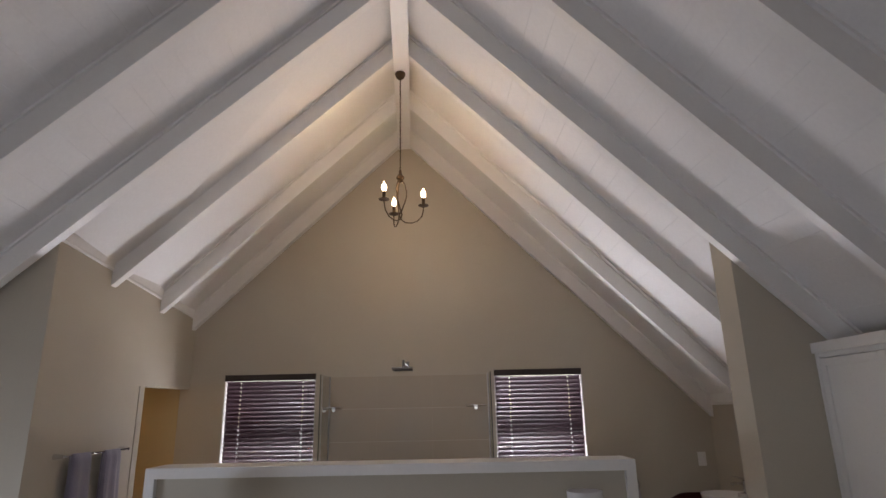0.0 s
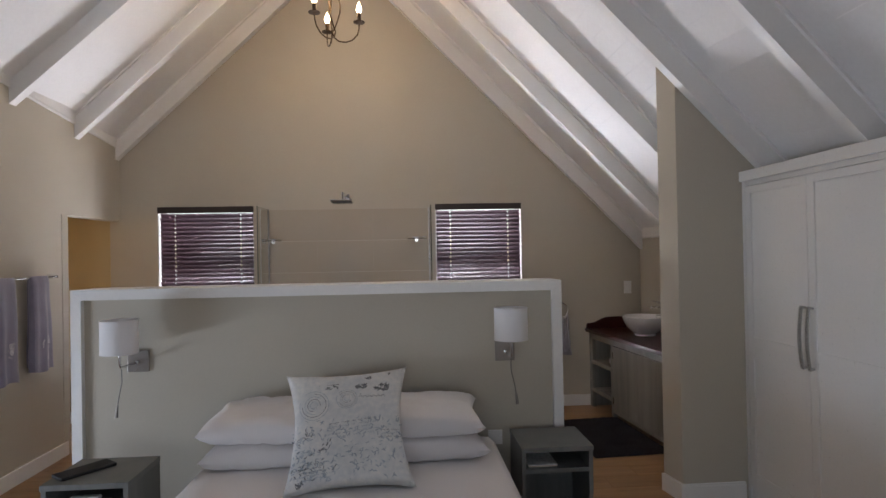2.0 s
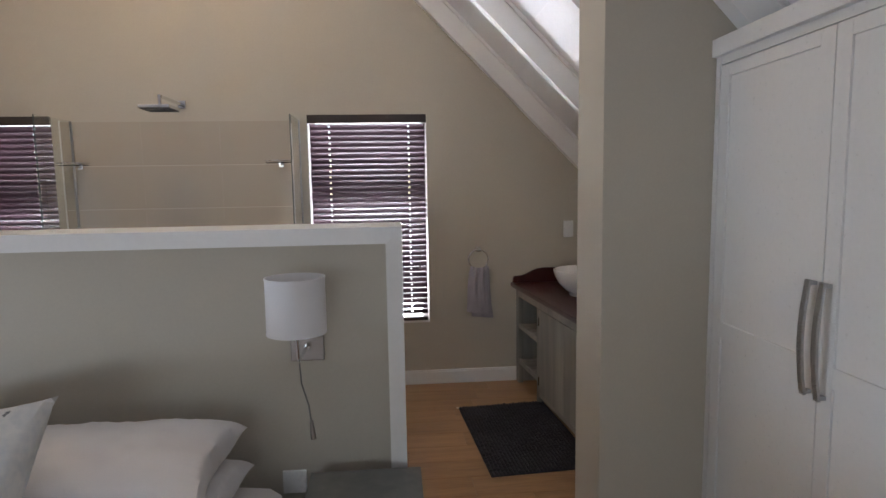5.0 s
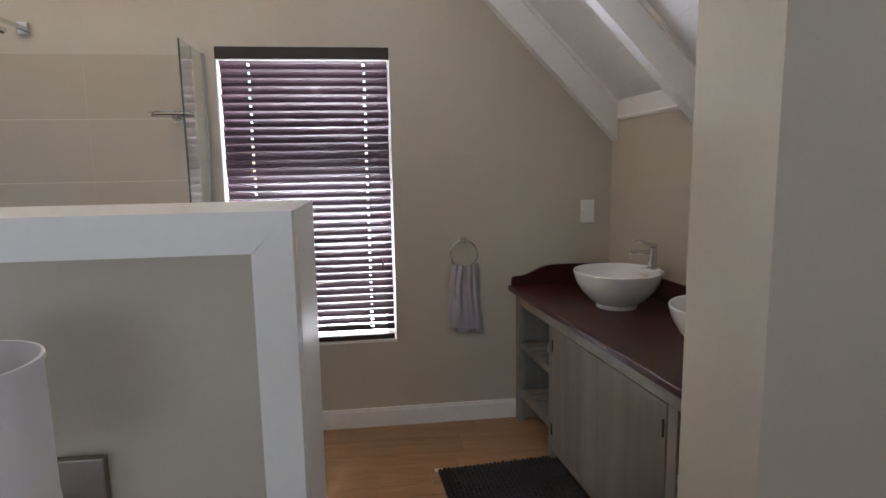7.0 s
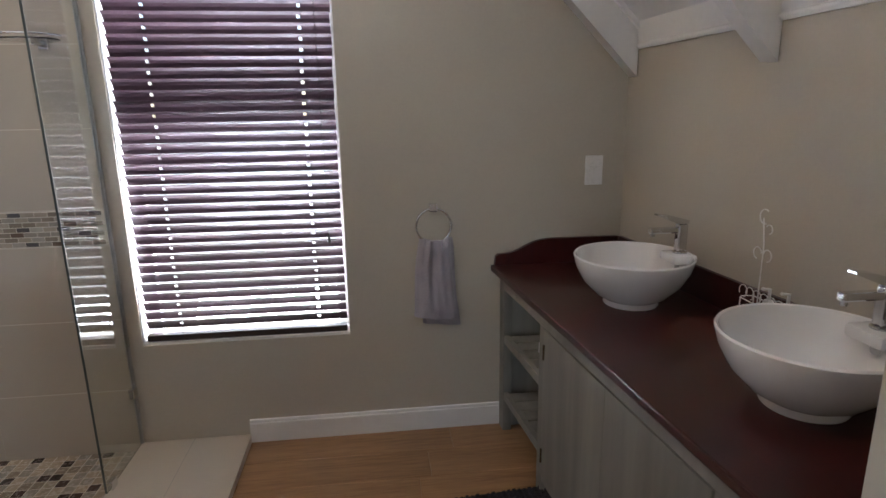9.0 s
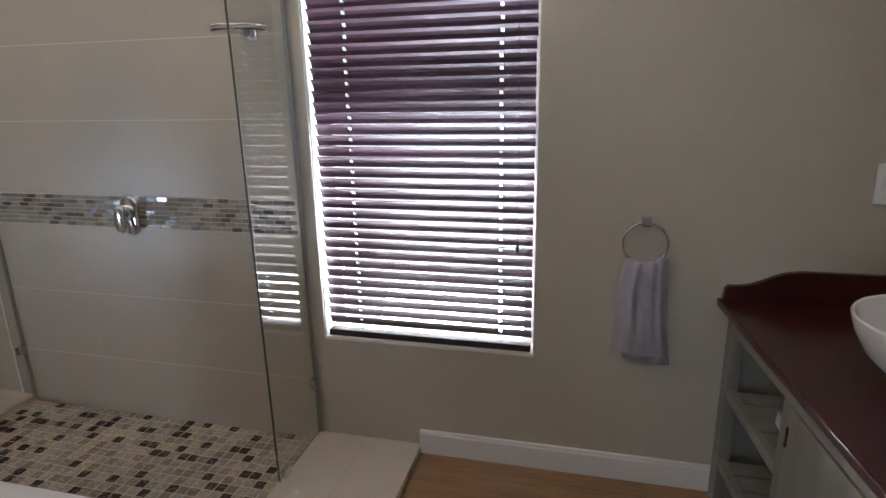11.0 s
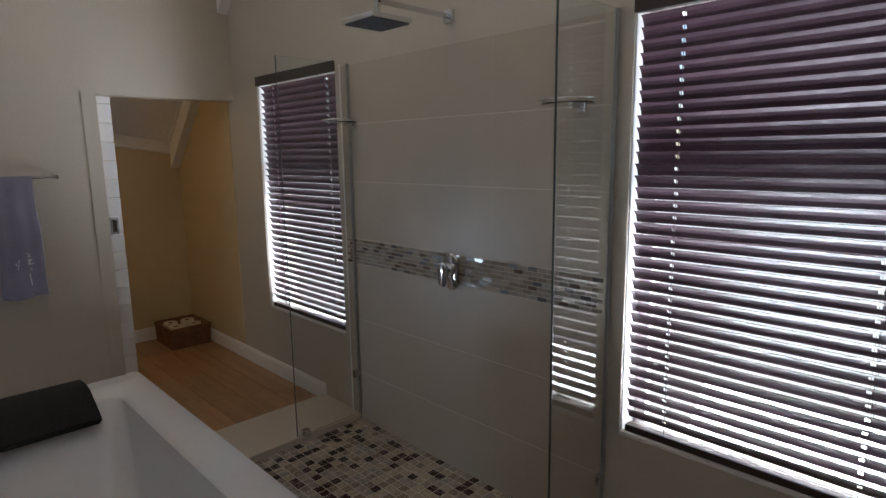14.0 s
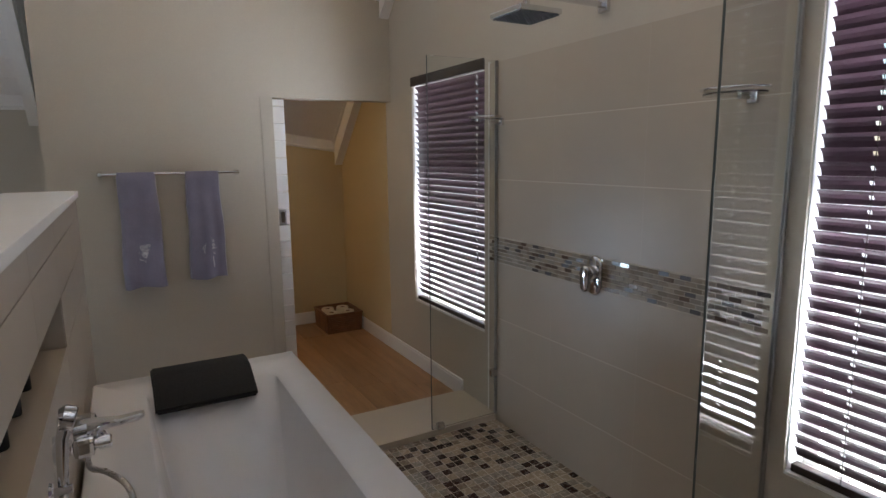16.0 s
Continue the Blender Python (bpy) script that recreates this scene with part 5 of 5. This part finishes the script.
for (xa, ya), (xb, yb) in zip(cap, cap[1:]):
    ink.faces.new([ink.verts.new((x, y, face_z(x, y))) for x, y in ((-0.085, 0.207), (xa, ya), (xb, yb))])
for cx, cy, size, n in ((-0.07, 0.185, 0.022, 8), (0.07, 0.185, 0.024, 22), (0.175, 0.17, 0.032, 44), (0.235, 0.255, 0.022, 16), (0.11, 0.235, 0.012, 8), (-0.22, -0.27, 0.018, 12), (-0.12, -0.105, 0.03, 12)):
    for k in range(n):
        a, r = rnd.uniform(0, math.pi * 2), size * math.sqrt(rnd.random())
        px, py = cx + r * math.cos(a) * 1.25, cy + r * math.sin(a) * 0.6
        b = rnd.uniform(0, 3.1)
        flat_strip(ink, [(px + 0.006 * t * math.cos(b), py + 0.005 * t * math.sin(b) + 0.001 * t * t) for t in range(-1, 3)], rnd.uniform(0.003, 0.007))
flat_strip(ink, [(0.06 + t * 0.006, 0.125 + 0.006 * math.sin(t * 1.7) + (0.012 if t == 1 else 0)) for t in range(22)], 0.003)
for k in range(150):
    px, py = rnd.gauss(-0.2, 0.06), rnd.uniform(-0.27, -0.02)
    if abs(px) > 0.27:
        continue
    b = rnd.uniform(0, 3.1)
    flat_strip(pale if k % 3 else ink, [(px + 0.005 * t * math.cos(b), py + 0.005 * t * math.sin(b)) for t in range(-1, 3)], rnd.uniform(0.002, 0.006))
for k in range(260):
    px, py = rnd.uniform(-0.27, 0.27), rnd.uniform(-0.27, 0.02)
    b = rnd.uniform(0, 3.1)
    flat_strip(pale, [(px + 0.006 * t * math.cos(b + 0.2 * t), py + 0.006 * t * math.sin(b + 0.2 * t)) for t in range(-1, 3)], rnd.uniform(0.002, 0.006))
part("ink_print", put(pinch(ink), CM), INK, cush, kind="stuff")
part("pale_print", put(pinch(pale), CM), PRINT_BLUE, cush, kind="stuff")


# ---------- bedside tables ----------
def nightstand(x0, y0, label, h=0.54):
    n = thing("bedside_table", (x0 + 0.19, y0 + 0.18, 0), label, "bedside table", "bedside tables")
    x1, y1 = x0 + 0.40, y0 + 0.36
    boxes("top", [(x0 - 0.004, x1 + 0.004, y0 - 0.006, y1, h - 0.028, h)], NIGHT, n, 0.003)
    for sx in (x0, x1 - 0.022):
        out = [(y0, h - 0.028), (y1, h - 0.028), (y1, 0), (y1 - 0.07, 0), (y1 - 0.10, 0.05), (y0 + 0.10, 0.05), (y0 + 0.07, 0), (y0, 0), (y0, 0.06), (y0 + 0.022, 0.12), (y0 + 0.022, 0.20), (y0, 0.26)]
        part("side", prism(bmesh.new(), out, "x", sx, sx + 0.022), NIGHT, n)
    boxes("shelf", [(x0 + 0.022, x1 - 0.022, y0 + 0.004, y1 - 0.02, 0.375, 0.398)], NIGHT, n, 0.002)
    boxes("bottom_shelf", [(x0 + 0.022, x1 - 0.022, y0 + 0.03, y1 - 0.02, 0.07, 0.09)], NIGHT, n, 0.002)
    boxes("back", [(x0 + 0.022, x1 - 0.022, y1 - 0.018, y1 - 0.006, 0.07, h - 0.028)], NIGHT, n)
    return n


nightstand(1.995, 3.625, "grey-painted open bedside table with a booklet on its shelf", 0.52)
nightstand(-0.375, 3.325, "grey-painted open bedside table with a black tray on top")
bk = thing("booklet", (2.12, 3.74, 0.398), "white booklet lying on the bedside table's shelf", "booklet")
boxes("pages", [(2.04, 2.20, 3.66, 3.86, 0.399, 0.409)], PAPER, bk, 0.002)
boxes("cover", [(2.038, 2.202, 3.658, 3.862, 0.4092, 0.4112)], PLASTIC, bk)
holder = thing("black_folder", (-0.24, 3.47, 0.54), "black folder lying askew on the grey bedside table", "folder")
bm = box(bmesh.new(), -0.055, 0.055, -0.13, 0.13, 0, 0.016, 0.005)
part("cover", put(bm, pose(-0.26, 3.49, 0.541, 0, 0, -38)), BLACK, holder)
ph = thing("white_telephone", (-0.2, 3.42, 0.398), "white telephone on the shelf of the bedside table", "telephone")
bm = box(bmesh.new(), -0.28, -0.10, 3.36, 3.44, 0.399, 0.425, 0.008)
part("base", bm, PLASTIC, ph, smooth=True)
part("handset", box(bmesh.new(), -0.28, -0.14, 3.375, 3.42, 0.426, 0.455, 0.012), PLASTIC, ph, smooth=True)


# ---------- wall lamps ----------
def wall_lamp(px, cx, cy, cz, label, seed):
    l = thing("wall_lamp", (px, 4.075, 0.99), label, "wall lamp", "wall lamps over the bed")
    boxes("wall_plate", [(px - 0.062, px + 0.062, 4.058, 4.075, 0.925, 1.055)], LAMP_STEEL, l, 0.003)
    part("swivel", tube(bmesh.new(), [(px, 4.058, 0.985), (px, 4.035, 0.985)], 0.012, 14), CHROME, l, smooth=True)
    part("arm", tube(bmesh.new(), [(px, 4.04, 0.985), (cx, cy + 0.05, 0.985), (cx, cy + 0.01, 0.99), (cx, cy, 1.01), (cx, cy, 1.12)], 0.0065, 12), CHROME, l, smooth=True)
    sh = part("shade", turned(bmesh.new(), [(0.098, 0), (0.0995, 0.0), (0.0985, 0.19), (0.097, 0.19), (0.0965, 0.19), (0.0975, 0.0), (0.098, 0)], (cx, cy, cz - 0.095), 56), SHADE, l, smooth=True)
    for z in (cz - 0.095, cz + 0.089):
        part("shade_hem", turned(bmesh.new(), [(0.0985, 0), (0.1005, 0.0), (0.1002, 0.006), (0.0982, 0.006)], (cx, cy, z), 56), SHADE, sh, smooth=True)
    bm = bmesh.new()
    for a in (0, 2.09, 4.19):
        tube(bm, [(cx + 0.012 * math.cos(a), cy + 0.012 * math.sin(a), cz - 0.07), (cx + 0.097 * math.cos(a), cy + 0.097 * math.sin(a), cz - 0.07)], 0.0015, 6)
    part("spider", bm, STEEL, sh)
    part("socket", tube(bmesh.new(), [(cx, cy, 1.10), (cx, cy, 1.16)], 0.017, 14), PLASTIC, l, smooth=True)
    part("bulb", turned(bmesh.new(), [(0, 0.09), (0.018, 0.08), (0.027, 0.055), (0.02, 0.02), (0.013, 0)], (cx, cy, 1.16), 20), PLASTIC, l, smooth=True)
    sgn = 1 if seed else -1
    part("cord", tube(bmesh.new(), [(cx, cy + 0.02, 0.975), (cx + 0.002 * sgn, cy + 0.03, 0.9), (cx + 0.022 * sgn, cy + 0.035, 0.82), (cx + 0.03 * sgn, cy + 0.03, 0.76)], 0.0028, 8), CORD, l, smooth=True)
    sw = part("cord_switch", tube(bmesh.new(), [(cx + 0.03 * sgn, cy + 0.03, 0.765), (cx + 0.036 * sgn, cy + 0.028, 0.70)], [0.006, 0.010], 12), LAMP_STEEL, l, smooth=True)


wall_lamp(1.985, 1.987, 3.845, 1.183, "wall lamp with white drum shade and steel plate, fixed straight", 1)
wall_lamp(-0.25, -0.262, 3.86, 1.165, "wall lamp with white drum shade swung out on its arm", 0)

box_socket = thing("wall_socket", (1.93, 4.075, 0.44), "white double wall socket low behind the bedside table", "socket")
boxes("plate", [(1.87, 1.96, 4.063, 4.075, 0.40, 0.49)], PLASTIC, box_socket, 0.003)

# ---------- wardrobe ----------
WX = 3.54


def wardrobe(y_north, label):
    """A two-door wardrobe, 1.13 m wide, whose back follows the slope of the roof."""
    w = thing("wardrobe", (WX + 0.2, y_north - 0.565, 0), label, "wardrobe", "built-in wardrobes along the wall")
    y0, y1 = y_north - 1.13, y_north
    for ya, yb in ((y0, y0 + 0.018), (y1 - 0.018, y1)):
        part("side_panel", prism(bmesh.new(), [(WX + 0.02, 0.0), (4.08, 0.0), (4.08, 1.55), (WX + 0.15, 2.03), (WX + 0.02, 2.03)], "y", ya + 0.0005, yb - 0.0005), CABINET, w)
    boxes("plinth", [(WX + 0.015, WX + 0.03, y0, y1, 0, 0.085)], CABINET, w)
    boxes("top_rail", [(WX + 0.004, WX + 0.02, y0, y1, 2.0, 2.035)], CABINET, w)
    d = 0.56
    for k in range(2):
        a, b = y0 + 0.004 + k * (d + 0.0025), y0 + 0.004 + k * (d + 0.0025) + d - 0.001
        door = boxes("door", [(WX + 0.008, WX + 0.020, a, b, 0.09, 1.995)], CABINET, w, 0.001)
        s = 0.055
        boxes("stile", [(WX, WX + 0.008, a, a + s, 0.09, 1.995)], CABINET, door, 0.0015)
        boxes("stile", [(WX, WX + 0.008, b - s, b, 0.09, 1.995)], CABINET, door, 0.0015)
        for z0, z1 in ((0.09, 0.19), (0.985, 1.045), (1.95, 1.995)):
            boxes("rail", [(WX, WX + 0.008, a + s, b - s, z0, z1)], CABINET, door, 0.0015)
        hy = b - s / 2 if k == 0 else a + s / 2
        h = part("handle", prism(bmesh.new(), [(WX - 0.026 - 0.016 * math.sin(math.pi * i / 12), 0.94 + 0.345 * i / 12) for i in range(13)] + [(WX - 0.018 - 0.015 * math.sin(math.pi * i / 12), 0.94 + 0.345 * i / 12) for i in range(12, -1, -1)], "y", hy - 0.0095, hy + 0.0095), STEEL, door)
        for z in (0.944, 1.269):
            boxes("handle_foot", [(WX - 0.022, WX, hy - 0.009, hy + 0.009, z, z + 0.012)], STEEL, door, 0.001)
    return w


cor = thing("wardrobe_cornice", (WX, 1.8, 2.035), "white cornice along the top of the wardrobes", "cornice")
boxes("filler", [(WX, WX + 0.02, 4.006, 4.033, 0.0, 2.03)], CABINET, cor)
for k, y in enumerate((4.005, 2.87, 1.735, 0.60)):
    wardrobe(y, "white lacquered wardrobe with two framed doors and long steel handles")
boxes("fascia", [(WX - 0.02, WX + 0.12, -0.55, 4.032, 2.03, 2.094)], CABINET, cor, 0.002)

# ---------- chandelier ----------
CX, CY = 0.842, 5.0
CZ = ridge_z(CY)
HZ = 3.69
ch = thing("chandelier", (CX, CY, CZ), "antique bronze chandelier with three lit candle bulbs under the ridge beam", "chandelier")
part("canopy", turned(bmesh.new(), [(0, 0), (0.044, 0), (0.049, -0.008), (0.048, -0.022), (0.034, -0.05), (0.018, -0.064), (0.008, -0.07), (0, -0.071)], (CX, CY, CZ), 28), BRONZE, ch, smooth=True)
# two strands of cord twisted round each other
for turn in (0, math.pi):
    pts = []
    for k in range(90):
        z = CZ - 0.06 - (CZ - 0.06 - HZ - 0.07) * k / 89
        pts.append((CX + 0.0045 * math.cos(k * 0.8 + turn), CY + 0.0045 * math.sin(k * 0.8 + turn), z))
    part("cord", tube(bmesh.new(), pts, 0.0032, 6), BRONZE, ch, smooth=True)
part("hub", turned(bmesh.new(), [(0, 0.085), (0.008, 0.08), (0.014, 0.055), (0.011, 0.045), (0.024, 0.026), (0.036, 0.008), (0.034, -0.006), (0.02, -0.016), (0.026, -0.026), (0.016, -0.036), (0, -0.045)], (CX, CY, HZ), 24), BRONZE, ch, smooth=True)
for ang, reach in ((236, 0.215), (0, 0.20), (110, 0.215)):
    c, s = math.cos(radians(ang)), math.sin(radians(ang))
    prof = [(0.014, -0.02), (0.034, -0.06), (0.046, -0.12), (0.044, -0.18), (0.028, -0.24), (0.008, -0.30), (-0.008, -0.335), (0.004, -0.375), (0.035, -0.405), (0.08, -0.412), (0.125, -0.395), (0.157, -0.355), (0.168, -0.31), (0.17, -0.265)]
    k = reach / 0.17
    off = 0.012
    path = [(CX + r * k * c - off * s * math.sin(math.pi * i / 13), CY + r * k * s + off * c * math.sin(math.pi * i / 13), HZ + z) for i, (r, z) in enumerate(prof)]
    arm = part("arm", tube(bmesh.new(), path, 0.0055, 10), BRONZE, ch, smooth=True)
    ex, ey, ez = CX + reach * c, CY + reach * s, HZ - 0.27
    part("drip_pan", turned(bmesh.new(), [(0, -0.004), (0.02, -0.002), (0.044, 0.008), (0.046, 0.014), (0.04, 0.012), (0.02, 0.006), (0, 0.006)], (ex, ey, ez), 24), BRONZE, arm, smooth=True)
    part("candle_sleeve", turned(bmesh.new(), [(0.0145, 0), (0.0155, 0.075), (0.012, 0.078), (0, 0.078)], (ex, ey, ez + 0.004), 16), BRONZE, arm, smooth=True)
    part("candle_bulb", turned(bmesh.new(), [(0.010, 0), (0.019, 0.014), (0.0225, 0.032), (0.017, 0.056), (0.007, 0.078), (0.002, 0.09), (0, 0.091)], (ex, ey, ez + 0.082), 18), BULB, arm, smooth=True)


# ---------- floor: oak planks ----------
floor = thing("floor", (0, 0, 0), "oak laminate floor of narrow planks", "floor")
tagged(floor, kind="structure")
PW, PL = 0.19, 1.25


def plank_mesh(length, w=PW):
    bm = bmesh.new()
    box(bm, 0.0006, length - 0.0006, 0.0006, w - 0.0006, -0.012, 0.0)
    bmesh.ops.bevel(bm, geom=[e for e in bm.edges if all(v.co.z > -0.001 for v in e.verts)], offset=0.0012, segments=1, affect="EDGES")
    me = bpy.data.meshes.new("plank")
    bm.to_mesh(me)
    bm.free()
    me.materials.append(OAK)
    return me


cache = {}
rnd = random.Random(5)
row = 0
y = BACK - PW
while y > SOUTH - 0.19:
    x = WEST - rnd.uniform(0.0, 1.0)
    while x < 4.15:
        a, b = max(x, WEST - 0.05), min(x + PL, 4.15)
        if b - a > 0.03:
            key = round(b - a, 2)
            if key not in cache:
                cache[key] = plank_mesh(key)
            piece(cache[key], "plank", pose(a, y, 0), floor)
        x += PL
    y -= PW

# ---------- mosaic of the shower floor and of the wall band ----------
mosaic = thing("floor_shower_mosaic", (0.8, 5.8, 0), "small square sand, grey and brown mosaic on the shower floor", "mosaic")
tagged(mosaic, kind="structure")
meshes = []
for m in MOSAICS:
    bm = bmesh.new()
    box(bm, -0.0225, 0.0225, -0.0225, 0.0225, 0, 0.005)
    bmesh.ops.bevel(bm, geom=[e for e in bm.edges if all(v.co.z > 0.004 for v in e.verts)], offset=0.0012, segments=1, affect="EDGES")
    me = bpy.data.meshes.new("mosaic_tile")
    bm.to_mesh(me)
    bm.free()
    me.materials.append(m)
    meshes.append(me)
spots = [(0.026 + i * 0.0483, 5.243 + j * 0.0483) for i in range(33) for j in range(24)]
spots.sort(key=lambda p: (p[0] - 2.0) ** 2 + (p[1] - 5.0) ** 2)

near_spots, far_spots = spots[:300], spots[300:]
TONES = (0, 0, 1, 1, 3, 3, 3, 2, 2, 0)
for x, y in near_spots:
    piece(meshes[rnd.choice(TONES)], "mosaic_tile", pose(x, y, -0.0035 + rnd.uniform(-0.0003, 0.0003), 0, 0, rnd.uniform(-1, 1)), mosaic)
far = {}
for x, y in far_spots:
    far.setdefault(rnd.choice(TONES), []).append((x, y))
for tone, places in sorted(far.items()):
    verts, faces = [], []
    for x, y in places:
        b = len(verts)
        for h, z in ((0.0225, -0.0035), (0.0225, 0.0005), (0.0212, 0.0016)):
            verts += [(x - h, y - h, z), (x + h, y - h, z), (x + h, y + h, z), (x - h, y + h, z)]
        for k in (0, 4):
            faces += [(b + k + i, b + k + (i + 1) % 4, b + k + 4 + (i + 1) % 4, b + k + 4 + i) for i in range(4)]
        faces.append((b + 8, b + 9, b + 10, b + 11))
    me = bpy.data.meshes.new("mosaic_field")
    me.from_pydata(verts, [], faces)
    me.materials.append(MOSAICS[tone])
    ob = new("mosaic_field", me)
    ob.parent = mosaic
    ob.matrix_parent_inverse = mosaic.matrix_basis.inverted()
    tagged(ob, kind="stuff")

band = thing("wall_mosaic_band", (0.77, BACK, 1.04), "band of small brown, beige and glass bricks across the shower", "mosaic")
tagged(band, kind="structure")
bmeshes = []
for m in BRICKS:
    bm = bmesh.new()
    box(bm, -0.0242, 0.0242, -0.006, 0, -0.0088, 0.0088)
    me = bpy.data.meshes.new("mosaic_brick")
    bm.to_mesh(me)
    bm.free()
    me.materials.append(m)
    bmeshes.append(me)
for r in range(7):
    z = 0.9765 + 0.0205 * r
    for i in range(33):
        x = SH0 + 0.026 + (i + (0.5 if r % 2 else 0)) * 0.0508
        if x + 0.025 > SH1:
            continue
        piece(bmeshes[rnd.choice((0, 0, 0, 1, 1, 1, 2, 2, 3, 4, 5))], "mosaic_brick", pose(x, BACK - 0.0065 - rnd.uniform(0, 0.0008), z, rnd.uniform(-0.3, 0.3), 0, rnd.uniform(-0.3, 0.3)), band)
